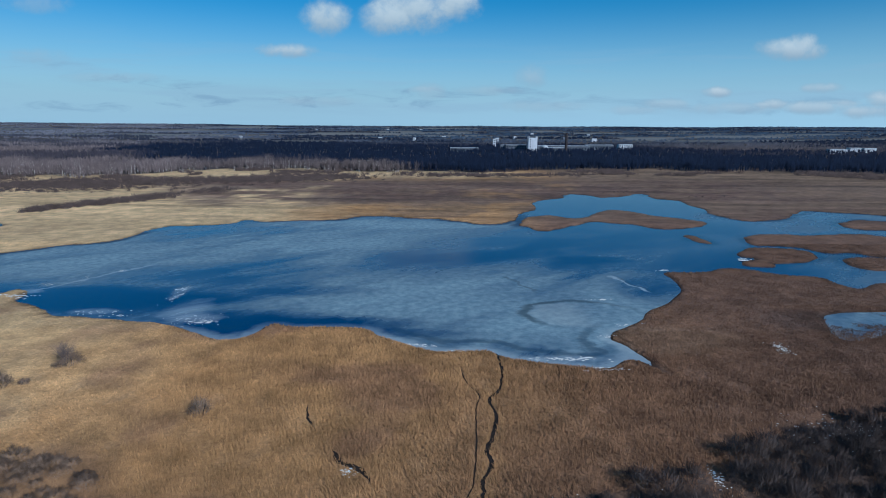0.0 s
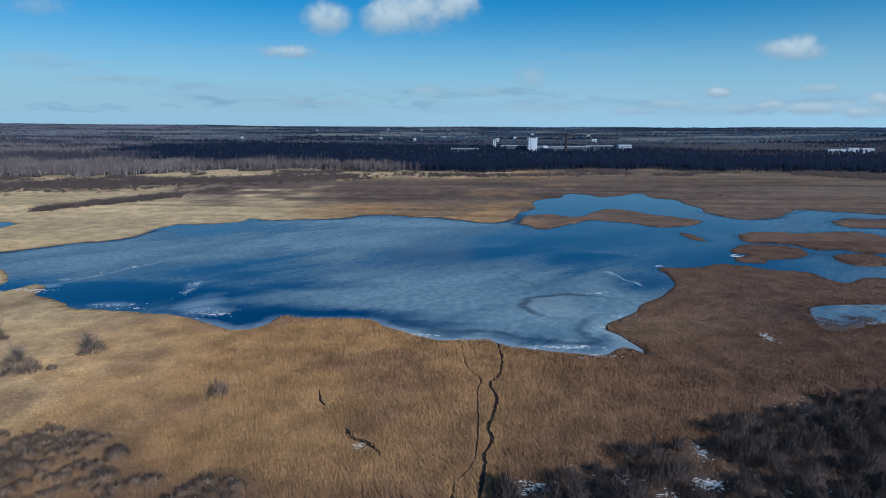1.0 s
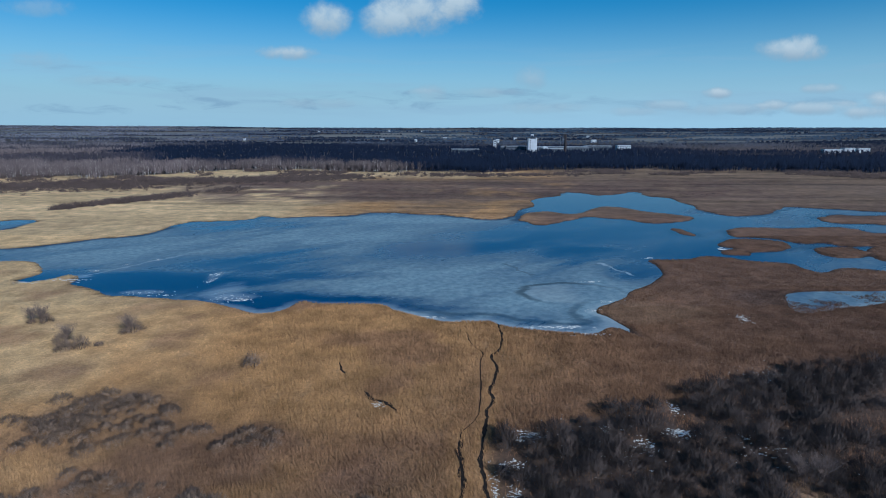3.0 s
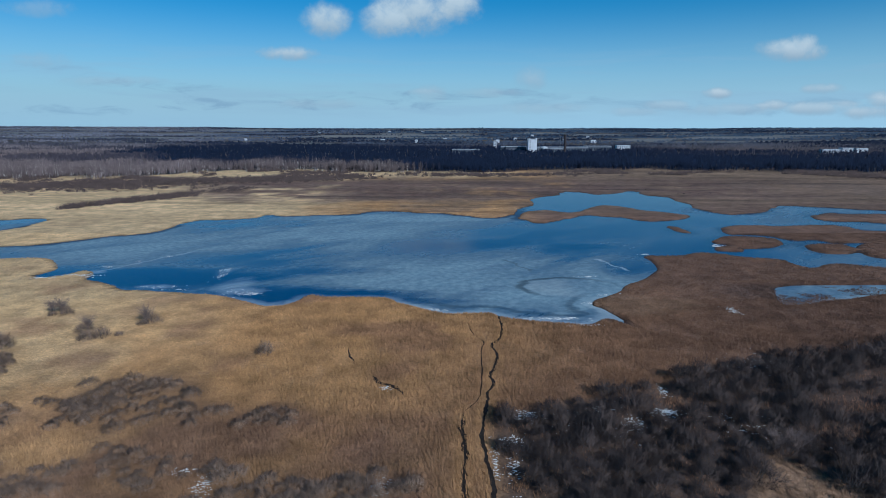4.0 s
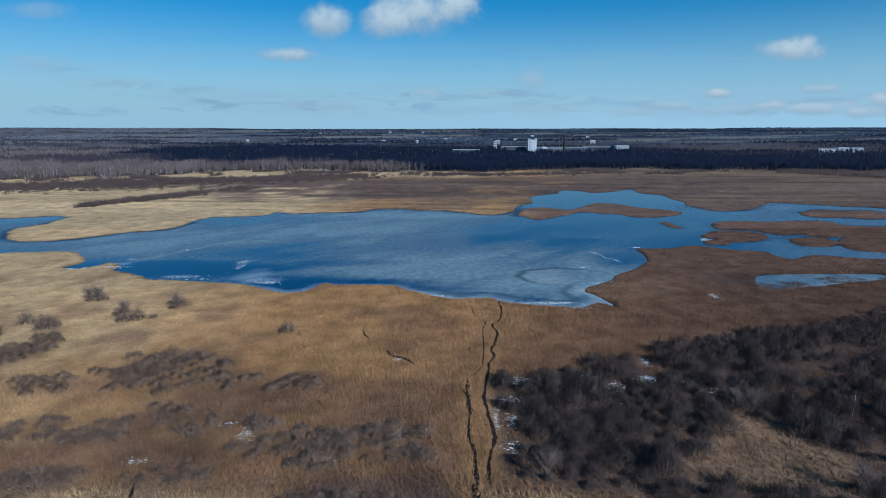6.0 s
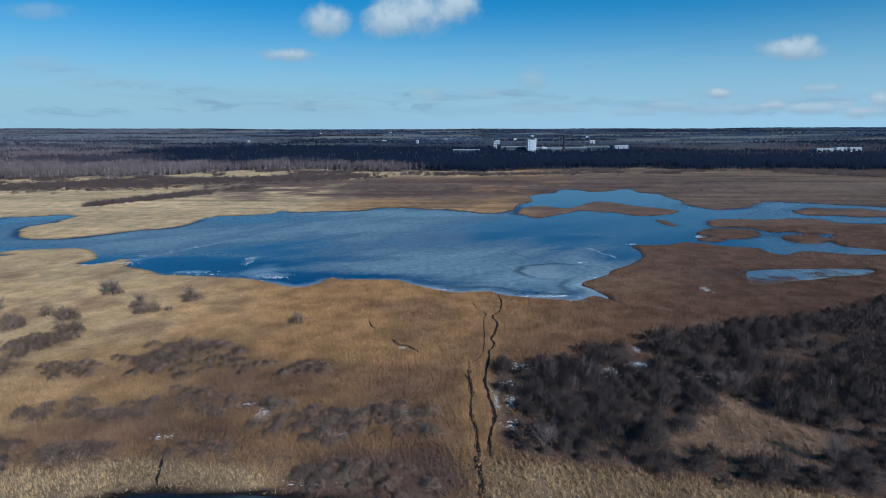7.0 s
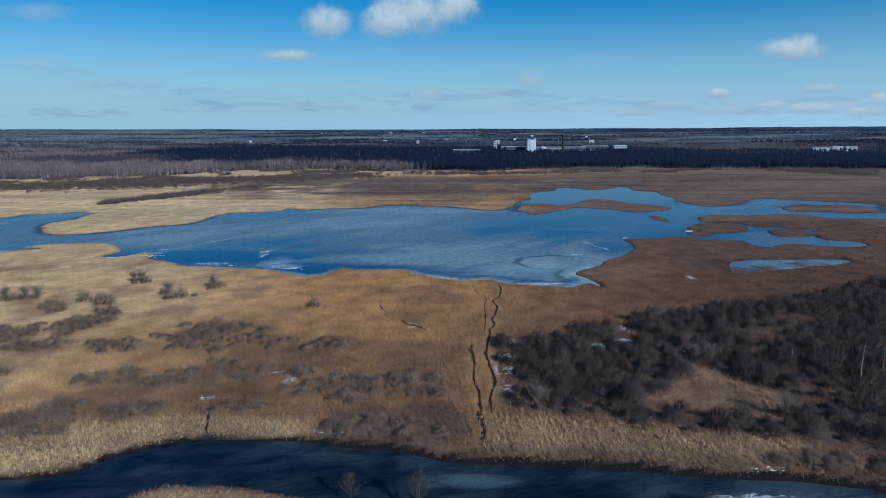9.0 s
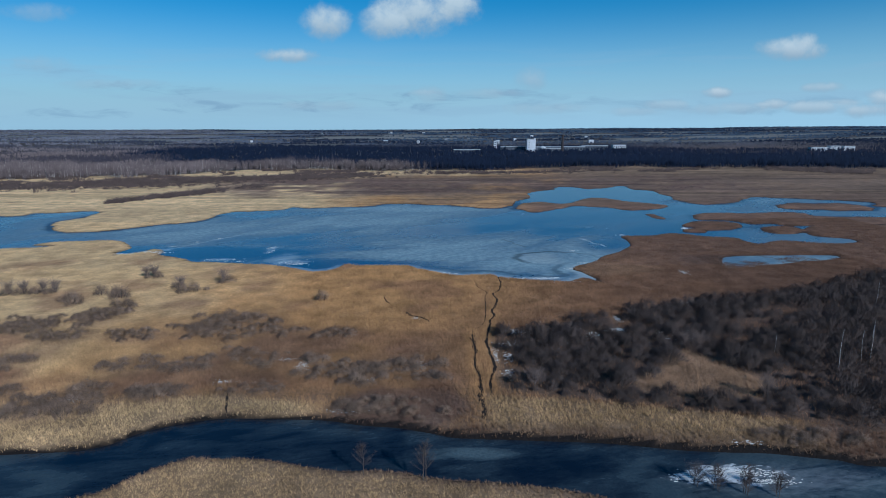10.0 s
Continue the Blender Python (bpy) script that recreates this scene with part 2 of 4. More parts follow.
# low scrub among the western reeds: x, y, half sizes
HEDGES = [(-140.2, 88.0, 12.8, 8.0), (-121.9, 97.2, 6.5, 10.0), (-100.7, 77.7, 8.6, 4.6), (-123.1, 78.0, 10.4, 5.0), (-74.4, 86.0, 13.6, 12.5), (-56.5, 78.1, 5.1, 5.5),
          (-56.2, 60.0, 15.0, 5.4), (-72.8, 55.3, 7.5, 3.9), (-28.8, 50.8, 8.7, 8.5), (-13.6, 49.4, 6.6, 7.0), (-40.1, 49.4, 7.2, 4.6), (-73.7, 38.1, 4.8, 3.4)]
HEDGES += [(-52.6, 41.1, 6.9, 4.2), (-94.5, 31.2, 10.4, 5.6), (-89.8, 38.3, 5.4, 3.1), (-122.6, 56.0, 4.6, 5.0), (-110.0, 38.5, 2.7, 3.7), (-21.0, 30.4, 9.5, 4.0),
           (-13.2, 25.1, 6.6, 3.8), (-39.2, 76.9, 6.0, 5.5), (-87.8, 55.5, 8.0, 4.4), (63.8, 15.9, 11, 2.8), (-152, 82, 9, 7), (-150, 60, 14, 6)]
HEDGES = [(x, y - 2.2, a, b) for x, y, a, b in HEDGES]


# the trail from the river to the lake, and side tracks
TRAIL = rounded([(14.4, 149), (14.7, 136), (13.2, 125), (10.4, 120), (11.3, 111), (9.9, 104.3), (8.3, 98), (9, 94.5), (7, 88.5), (6.6, 84.3), (5.5, 77.7), (4.5, 67.8), (5, 59.2), (5.4, 51.8), (4.2, 45.3), (3.4, 40.8), (3, 33)], 12, False)
SIDE_TRACKS = [rounded(q, 10, False) for q in ([(4.4, 137.7), (5.5, 129), (8.2, 121.8), (7.4, 117), (6.9, 111.2), (6.4, 100), (5.2, 88), (3, 82.5), (1.1, 79.8)], [(1.1, 79.8), (0.6, 72.5), (1, 63.3), (0.3, 51.8), (1.1, 45.3), (0.9, 34.7), (0.9, 27), (0.7, 19)],
                                                [(-29.6, 117), (-28.4, 111), (-26.2, 107)], [(-21, 99), (-18.5, 94), (-15.5, 92.5), (-12.5, 88)], [(-58.1, 36.8), (-56.3, 31), (-54.3, 24.9)])]


def line_distance(x, y, line):
    out = np.full(x.shape, 1e9)
    for (ax, ay), (bx, by) in zip(line[:-1], line[1:]):
        ex, ey = bx - ax, by - ay
        t = np.clip(((x - ax) * ex + (y - ay) * ey) / (ex * ex + ey * ey + 1e-9), 0, 1)
        out = np.minimum(out, np.hypot(x - ax - t * ex, y - ay - t * ey))
    return out


def reed_tone(x, y):
    """The colour of the dry reeds: golden in the west, brown in patches and around scrub; in the east the brown also
    holds cloud shade.
    """
    n, m = field(x, y, 60.0, 4), field(x + 300, y, 22.0, 3)
    near = ramp(330 - y, 0, 60)
    # eastern brown and umber: browner reeds, with cloud shade put into their colour
    brown = ramp(x + 50 * (n - 0.5) - 0.10 * (y - 100), -15, 50) * 0.85 * near
    brown = np.maximum(brown, ramp(m + n * 0.5, 0.74, 0.98) * 0.6 * (1 - 0.75 * ramp(y, 180, 260) * ramp(-x, 40, 100)))
    brown = np.maximum(brown, ramp(y + 60 * (m - 0.5), 420, 480) * ramp(730 - y, 30, 110) * ramp(x + 0.5 * (y - 400), -260, -120) * ramp(n, 0.25, 0.5))
    brown = np.maximum(brown, ramp(x, 90, 170) * ramp(y, 260, 330) * 0.9)
    brown = np.maximum(brown, ramp(x, 30, 70) * ramp(y, 225, 260) * ramp(470 - y, 0, 40) * 0.85)
    pale = ramp(-x - 50 + 60 * (m - 0.5), 0, 90) * 0.85
    pale = np.maximum(pale, ramp(y + 80 * (m - 0.5), 650, 720) * 0.9 * ramp(140 - x, 0, 120))
    strip = np.where(y < 8, 0.8, np.maximum(ramp(37 - 0.2 * np.abs(x + 60) - y + 6 * (m - 0.5), 0, 4) * ramp(-x, 30, 42), ramp(36.5 - 0.21 * x - y + 3 * (m - 0.5), 0, 2.5) * ramp(x, -2, 4) * ramp(72 - x, 0, 12)))
    pale = np.maximum(pale, (0.85 - 0.25 * ramp(x, -6, 2) * (y > 8)) * strip)
    pale = np.maximum(pale, ramp(inside_distance(x, y, CLEARING), -3, 1) * 0.35)
    umber = ramp(x + 0.4 * (y - 60) + 60 * (m - 0.5), 55, 150) * 0.6 * ramp(y, 420, 300)
    umber = np.maximum(umber, ramp(y, 430, 500) * ramp(740 - y, 40, 120) * ramp(m, 0.36, 0.56) * 0.85 * ramp(420 - x, 0, 150) * ramp(x + 0.5 * (y - 400), -230, -120))
    umber = np.maximum(umber, ramp(84 - y, 0, 28) * np.maximum(ramp(y, 24, 36), ramp(x, -44, -34)) * ramp(m * 0.6 + n * 0.4, 0.36, 0.6) * 0.6 * ramp(10 - x, 0, 20))
    c = GOLD + (PALE - GOLD) * np.clip(pale, 0, 1)[:, None]
    bank = np.where(y < 8, 1.0, strip)
    open_patch = ramp(inside_distance(x, y, CLEARING), -3, 1)
    brown, umber = brown * (1 - 0.85 * np.maximum(bank, open_patch)), umber * (1 - 0.85 * bank)
    far_brown = BROWN + (np.array((0.23, 0.155, 0.098)) - BROWN) * ramp(y, 330, 420)[:, None]
    c = c + (far_brown - c) * np.clip(brown, 0, 1)[:, None]
    umber = np.maximum(umber, np.where(y < 40, ramp(water(x, y), -4.5 - 3.0 * ramp(x, -6, 4), -1.5) * (0.25 + 0.75 * ramp(x, -38, -26)), 0.35 * ramp(water(x, y), -4, -1)) * (0.35 + 0.6 * m))
    # south bank's edge: shade of its north-facing side put into the reed colour
    umber = np.maximum(umber, (y < 9) * ramp(water(x, y), -3.2, -1.0) * 0.85)
    umber = np.maximum(umber, ramp(x, 40, 80) * ramp(y, 225, 260) * ramp(480 - y, 0, 50) * (0.25 + 0.6 * m))
    umber = np.maximum(umber, ramp(y, 430, 490) * ramp(760 - y, 30, 110) * ramp(x, -160, -40) * (0.2 + 0.75 * n) * (0.9 - 0.35 * ramp(x, 250, 450)))
    umber = umber * (1 - 0.8 * ramp(inside_distance(x, y, CLEARING), -3, 1))
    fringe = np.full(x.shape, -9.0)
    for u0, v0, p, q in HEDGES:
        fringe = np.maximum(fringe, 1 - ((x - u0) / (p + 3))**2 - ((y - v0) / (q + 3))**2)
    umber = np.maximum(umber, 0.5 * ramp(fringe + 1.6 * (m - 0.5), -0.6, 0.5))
    umber = np.maximum(umber, 0.95 * ramp(1 - ((x + 17) / 19)**2 - ((y - 27) / 13)**2 + 0.8 * (m - 0.5), 0, 0.5))
    c = c + (UMBER - c) * np.clip(umber, 0, 1)[:, None]
    c = c + (np.array((0.41, 0.25, 0.147)) - c) * (0.92 * open_patch)[:, None]
    russet = ramp(field(x + 90, y + 40, 16.0, 3), 0.42, 0.7) * ramp(95 - y, 0, 25) * ramp(y, 26, 40) * ramp(-x, -6, 4)
    c = c + (np.array((0.36, 0.19, 0.105)) - c) * (0.4 * russet)[:, None]
    beside = np.minimum(line_distance(x, y, TRAIL), line_distance(x, y, SIDE_TRACKS[1]))
    trodden = ramp(3.0 - beside + 2.5 * (m - 0.5), 0, 2) * ramp(y, 26, 36) * ramp(150 - y, 0, 20)
    c = c + (GOLD * 1.12 - c) * (0.55 * trodden)[:, None]
    hummock = ramp(1 - ((x - 66) / 26)**2 - ((y - 158) / 15)**2 + 1.2 * (m - 0.5), 0.0, 0.6) * (x > 45)
    c = c + (np.array((0.36, 0.225, 0.135)) - c) * (0.5 * hummock)[:, None]
    # a darker umber band behind the hummock
    dark_band = ramp(1 - ((x - 128) / 42)**2 - ((y - 176) / 13)**2 + 1.2 * (m - 0.5), 0.0, 0.7)
    c = c + (np.array((0.13, 0.085, 0.065)) - c) * (0.6 * dark_band)[:, None]
    streak = field(x * 0.13 + 70, y + 0.05 * x, 13.0, 3)
    c = c * (1 + 0.12 * ramp(y, 88, 122) * ramp(190 - y, 0, 15) * ramp(34 - x, 0, 30) * ramp(x, -150, -90))[:, None]
    c = c * (1 + 0.14 * ramp(y, 200, 300) * ramp(-x, 40, 150))[:, None]
    return c * (1 + 1.3 * (streak - 0.48) * ramp(y, 300, 400))[:, None]


# ---- materials ----
def material(name, rough=0.9, spec=0.2):
    m = bpy.data.materials.new(name)
    m.use_nodes = True
    n = Nodes(m.node_tree)
    shader = n.add("ShaderNodeBsdfPrincipled")
    shader.inputs["Roughness"].default_value = rough
    shader.inputs["Specular IOR Level"].default_value = spec
    n.put(n.add("ShaderNodeOutputMaterial").inputs[0], shader.outputs[0])
    place = n.add("ShaderNodeNewGeometry").outputs["Position"]
    return m, n, shader, place


def bump(n, shader, height_socket, strength, distance):
    b = n.add("ShaderNodeBump")
    b.inputs["Strength"].default_value, b.inputs["Distance"].default_value = strength, distance
    n.put(b.inputs["Height"], height_socket)
    n.put(shader.inputs["Normal"], b.outputs[0])


def canopy(n, shader, share):
    """Shades fine blades and twigs as the canopy that they form: their normals lean upwards."""
    normal = n.add("ShaderNodeNewGeometry").outputs["Normal"]
    lean = n.add("ShaderNodeMix")
    lean.data_type = "VECTOR"
    n.put(lean.inputs[0], share), n.put(lean.inputs[4], normal)
    lean.inputs[5].default_value = (0.1, -0.1, 1.0)
    unit = n.add("ShaderNodeVectorMath")
    unit.operation = "NORMALIZE"
    n.put(unit.inputs[0], lean.outputs[1]), n.put(shader.inputs["Normal"], unit.outputs[0])


def dome(n, shader, share):
    """Shades fine twigs as the rounded bush that they form."""
    reader = n.add("ShaderNodeAttribute")
    reader.attribute_name = "dome"
    turned = n.add("ShaderNodeVectorTransform")
    turned.vector_type, turned.convert_from, turned.convert_to = "NORMAL", "OBJECT", "WORLD"
    n.put(turned.inputs[0], reader.outputs["Vector"])
    lean = n.add("ShaderNodeMix")
    lean.data_type = "VECTOR"
    n.put(lean.inputs[0], share), n.put(lean.inputs[4], n.add("ShaderNodeNewGeometry").outputs["Normal"])
    n.put(lean.inputs[5], turned.outputs[0])
    unit = n.add("ShaderNodeVectorMath")
    unit.operation = "NORMALIZE"
    n.put(unit.inputs[0], lean.outputs[1]), n.put(shader.inputs["Normal"], unit.outputs[0])


def toned(name, gain=1.0, grain=1.6, rough=0.9):
    """A material that takes its colour from the mesh's tone, with stains and grain."""
    m, n, s, p = material(name, rough, 0.15)
    reader = n.add("ShaderNodeAttribute")
    reader.attribute_name = "tone"
    tone = reader.outputs["Color"]
    coarse, fine_grain = n.noise(p, 0.12, 4.0, 0.6), n.noise(n.stretch(p, 1, 1, 0.25), grain, 4.0, 0.65)
    lodged = n.noise(n.stretch(p, 1.0, 0.45, 1.0, 0.5), 0.05, 4.0, 0.6, 0.8)
    k = n.math("MULTIPLY", n.step(coarse, 0.28, 0.72, 0.74, 1.2), n.step(fine_grain, 0.3, 0.72, 0.78 * gain, 1.16 * gain))
    k = n.math("MULTIPLY", k, n.step(lodged, 0.3, 0.7, 0.9, 1.08))
    grey = n.add("ShaderNodeCombineColor")
    for i in range(3):
        n.put(grey.inputs[i], k)
    n.put(s.inputs["Base Color"], n.mix(1.0, tone, grey.outputs[0], "MULTIPLY"))
    return m, n, s, p


def plain(name, colour, rough=0.85, spread=0.35, scale=0.6, spec=0.2, metal=0.0, lean=0.0, round_share=0.0):
    """A colour with stains and grain of the given size."""
    m, n, s, p = material(name, rough, spec)
    f = n.math("MULTIPLY_ADD", n.noise(p, scale * 6, 4.0), 0.5, n.math("MULTIPLY", n.noise(p, scale, 4.0), 0.5))
    dark, light = tuple(c * (1 - spread) for c in colour), tuple(min(1, c * (1 + spread)) for c in colour)
    n.put(s.inputs["Base Color"], n.mix(n.step(f, 0.3, 0.7), dark, light))
    s.inputs["Metallic"].default_value = metal
    if lean:
        canopy(n, s, lean)
    if round_share:
        dome(n, s, round_share)
    return m


M_GROUND, n, s, p = toned("marsh_ground", 0.9, 1.1)
bump(n, s, n.noise(p, 0.9, 5.0, 0.65), 0.9, 0.5)
M_REED, n, s, p = toned("dry_reed", 1.0, 0.8, 0.75)
canopy(n, s, 0.75)
M_WOODS, n, s, p = toned("bare_wood", 1.0, 0.4, 0.9)
canopy(n, s, 0.6)
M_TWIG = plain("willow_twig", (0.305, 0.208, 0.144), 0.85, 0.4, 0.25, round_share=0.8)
# darker eastern shrubs, with the cloud shade over them put into the twig colour
M_THICKET_SHADED = plain("thicket_twig_shaded", (0.100, 0.075, 0.065), 0.85, 0.45, 0.09, round_share=0.8)
M_STEM = plain("willow_bark", (0.085, 0.068, 0.058), 0.9, 0.4, 2.0)
M_ALDER = plain("alder_twig", (0.075, 0.058, 0.052), 0.85, 0.35, 0.4, lean=0.4)
M_BRANCH = plain("marsh_tree_twig", (0.17, 0.125, 0.105), 0.85, 0.35, 0.4, lean=0.4)
M_SNOW = plain("old_snow", (0.68, 0.67, 0.62), 0.7, 0.12, 1.0)
M_MUD = plain("wet_mud", (0.030, 0.023, 0.019), 0.9, 0.4, 0.8, 0.1)

M_BIRCH, n, s, p = material("birch_bark", 0.7, 0.3)
marks = n.noise(n.stretch(p, 3, 3, 9), 1.3, 3.0, 0.7)
n.put(s.inputs["Base Color"], n.mix(n.step(marks, 0.56, 0.66), (0.52, 0.50, 0.47), (0.06, 0.05, 0.05)))


def ice_material(name, marks, frost_gain, dark=(0.008, 0.026, 0.078), gloss=0.5, fine=1.0, wind=-0.8):
    """Dark ice with frosted patches in wind-blown streaks; the mesh's shore is the distance to the bank."""
    m, n, s, p = material(name, 0.2, gloss)
    s.inputs["IOR"].default_value = 1.31
    xyz = n.add("ShaderNodeSeparateXYZ")
    n.put(xyz.inputs[0], p)
    x, y = xyz.outputs[0], xyz.outputs[1]
    cloudy = n.noise(n.stretch(p, 0.011 * fine, 0.020 * fine, 1, wind), 1.0, 5.0, 0.5, 0.6)
    wisps = n.noise(n.stretch(p, 0.016 * fine, 0.060 * fine, 1, wind + 0.12), 1.0, 6.0, 0.58, 0.9)
    threads = n.noise(n.stretch(p, 0.05 * fine, 0.26 * fine, 1, wind - 0.1), 1.0, 5.0, 0.6, 0.6)
    grain = n.noise(p, 0.8, 5.0, 0.7)
    f = n.math("MULTIPLY_ADD", cloudy, 1.7, -0.80)
    for noise, weight in ((wisps, 1.0), (threads, 0.3), (grain, 0.12)):
        f = n.math("ADD", f, n.math("MULTIPLY_ADD", noise, weight, -0.5 * weight))
    ragged = n.math("ADD", n.math("MULTIPLY_ADD", wisps, 1.6, -0.8), n.math("MULTIPLY_ADD", n.noise(n.stretch(p, 0.10 * fine, 0.2 * fine, 1, wind), 1.0, 5.0, 0.6), 1.8, -0.9))
    for u0, v0, a, b, weight in marks:
        f = n.math("MULTIPLY_ADD", n.step(n.math("ADD", n.blob(x, y, u0, v0, a, b), ragged), -0.9, 1.2), weight, f)
    reader = n.add("ShaderNodeAttribute")
    reader.attribute_name = "shore"
    shore = n.math("ADD", reader.outputs["Fac"], n.math("MULTIPLY_ADD", n.noise(p, 0.16, 4.0, 0.6), 5.0, -2.5))
    frost = n.step(f, -0.5, 0.95)
    rime = n.mix(n.step(n.noise(p, 0.35 * fine, 6.0, 0.65), 0.3, 0.7), (0.22, 0.33, 0.36), (0.42, 0.54, 0.55))
    c = n.mix(n.math("MULTIPLY", frost, frost_gain), dark, rime)
    n.put(s.inputs["Roughness"], n.step(frost, 0.0, 1.0, 0.16, 0.6))
    bump(n, s, n.noise(p, 0.35, 6.0, 0.7), 0.07, 0.15)
    return m, n, s, p, x, y, c, shore, ragged


# frosted (+) and clear dark (-) stretches of the lake: x, y, half sizes, weight
ICE_MARKS = [(18, 192, 85, 50, 0.46), (36, 165, 30, 16, 0.3), (148, 176, 40, 16, 0.55), (-20, 330, 110, 40, 0.2), (-140, 270, 95, 50, 0.5), (-60, 310, 90, 45, 0.25), (-30, 364, 75, 18, 0.6), (-127, 199, 48, 15, -0.75), (-58, 172, 30, 13, -0.85), (-30, 172, 24, 7, -0.6), (-8, 164, 22, 4, -0.45),
             (-47, 209, 24, 7, -0.5), (-94, 236, 40, 20, -0.35), (69, 263, 17, 7, -0.45), (78, 212, 14, 18, -0.5), (125, 312, 85, 80, -0.35), (270, 320, 120, 90, 0.1), (-7, 274, 45, 14, -0.35), (120, 470, 90, 80, -0.6), (30, 305, 50, 14, -0.25)]
M_LAKE, n, s, p, x, y, c, shore, ragged = ice_material("lake_ice", ICE_MARKS, 0.68)
# pale crust along the southern bank, clear ice along the northern one
rim = n.math("MULTIPLY", n.step(shore, 4.5, 0.8), n.step(y, 178, 160))
c = n.mix(n.math("MULTIPLY", rim, 0.5), c, (0.44, 0.50, 0.50))
clear = n.math("MULTIPLY", n.step(shore, 6.0, 1.5), n.step(y, 240, 270))
c = n.mix(n.math("MULTIPLY", clear, 0.8), c, (0.008, 0.022, 0.055))
seam = n.math("MULTIPLY", n.math("MULTIPLY", n.step(shore, 5.5, 7.0), n.step(shore, 10.0, 8.0)), n.step(y, 178, 160))
c = n.mix(n.math("MULTIPLY", seam, 0.55), c, (0.02, 0.04, 0.065))
# wind-blown snow dusted over the ice near the bank
for u0, v0, a, b in ((-86, 187, 9, 15), (-80, 177, 12, 6), (-115, 184, 10, 4), (-154, 207, 8, 4), (-97, 206, 4, 12), (33, 145, 14, 3)):
    dust = n.step(n.math("ADD", n.blob(x, y, u0, v0, a, b), ragged), 0.0, 1.3)
    c = n.mix(n.math("MULTIPLY", dust, 0.34), c, (0.52, 0.58, 0.58))
# a refrozen crack that rings a paler floe, and two short ones beside it
warp = n.math("MULTIPLY_ADD", n.noise(p, 0.10, 5.0, 0.6), 0.9, -0.45)
ring = n.math("ADD", n.blob(x, y, 46, 183, 20, 15), warp)
floe = n.math("MULTIPLY", n.step(ring, 0.1, 0.4), n.step(x, 52, 40))
c = n.mix(n.math("MULTIPLY", floe, 0.30), c, (0.42, 0.45, 0.42))
edge = n.math("MULTIPLY", n.step(ring, -0.22, 0.0), n.step(ring, 0.30, 0.08))
edge = n.math("MULTIPLY", edge, n.step(n.math("ADD", y, n.math("MULTIPLY", x, -0.25)), 158, 172))
edge = n.math("MULTIPLY", edge, n.step(x, 66, 46, 0.25, 1.0))
c = n.mix(n.math("MULTIPLY", edge, 0.7), c, (0.045, 0.06, 0.065))


def crack(x0, y0, x1, y1, width, tint, share):
    """A wavering line on the ice between two places."""
    length = math.hypot(x1 - x0, y1 - y0)
    ex, ey = (x1 - x0) / length, (y1 - y0) / length
    px, py = n.math("SUBTRACT", x, x0), n.math("SUBTRACT", y, y0)
    along = n.math("ADD", n.math("MULTIPLY", px, ex), n.math("MULTIPLY", py, ey))
    off = n.math("SUBTRACT", n.math("MULTIPLY", py, ex), n.math("MULTIPLY", px, ey))
    off = n.math("ABSOLUTE", n.math("ADD", off, n.math("MULTIPLY_ADD", n.noise(p, 0.12, 3.0), 8.0, -4.0)))
    on = n.math("MULTIPLY", n.step(off, width, width * 0.3), n.math("MULTIPLY", n.step(along, -2, 2), n.step(along, length + 2, length - 2)))
    return n.mix(n.math("MULTIPLY", on, share), c, tint)


c = crack(69, 233, 77, 210, 1.1, (0.50, 0.55, 0.56), 0.6)
c = crack(71, 230, 79, 208, 1.0, (0.03, 0.045, 0.06), 0.6)
c = crack(26, 232, 34, 209, 1.2, (0.05, 0.075, 0.09), 0.5)
c = crack(-152, 208, -128, 250, 1.0, (0.50, 0.55, 0.56), 0.35)
n.put(s.inputs["Base Color"], c)

M_RIVER, n, s, p, x, y, c, shore, ragged = ice_material("river_ice", [(64, -1, 18, 6, 0.2), (-2, 11, 8, 2.0, 0.9), (-45, 14, 60, 16, -0.2), (20, 7, 16, 7, -0.25)], 0.22, (0.005, 0.009, 0.018), 0.28, 5.0, -0.25)
crust = n.math("ADD", n.blob(x, y, 43, 3.4, 11, 4.2), n.math("ADD", n.math("MULTIPLY", ragged, 1.2), n.math("MULTIPLY_ADD", n.noise(n.stretch(p, 0.22, 0.7, 1, -0.2), 1.0, 8.0, 0.72, 0.6), 5.0, -2.7)))
c = n.mix(n.math("MULTIPLY", n.step(crust, 0.2, 0.9), 0.85), c, (0.66, 0.67, 0.66))
haze = n.step(n.math("ADD", n.blob(x, y, 52, 2, 22, 6), ragged), 0.0, 1.5)
c = n.mix(n.math("MULTIPLY", haze, 0.2), c, (0.5, 0.52, 0.54))
n.put(s.inputs["Base Color"], c)


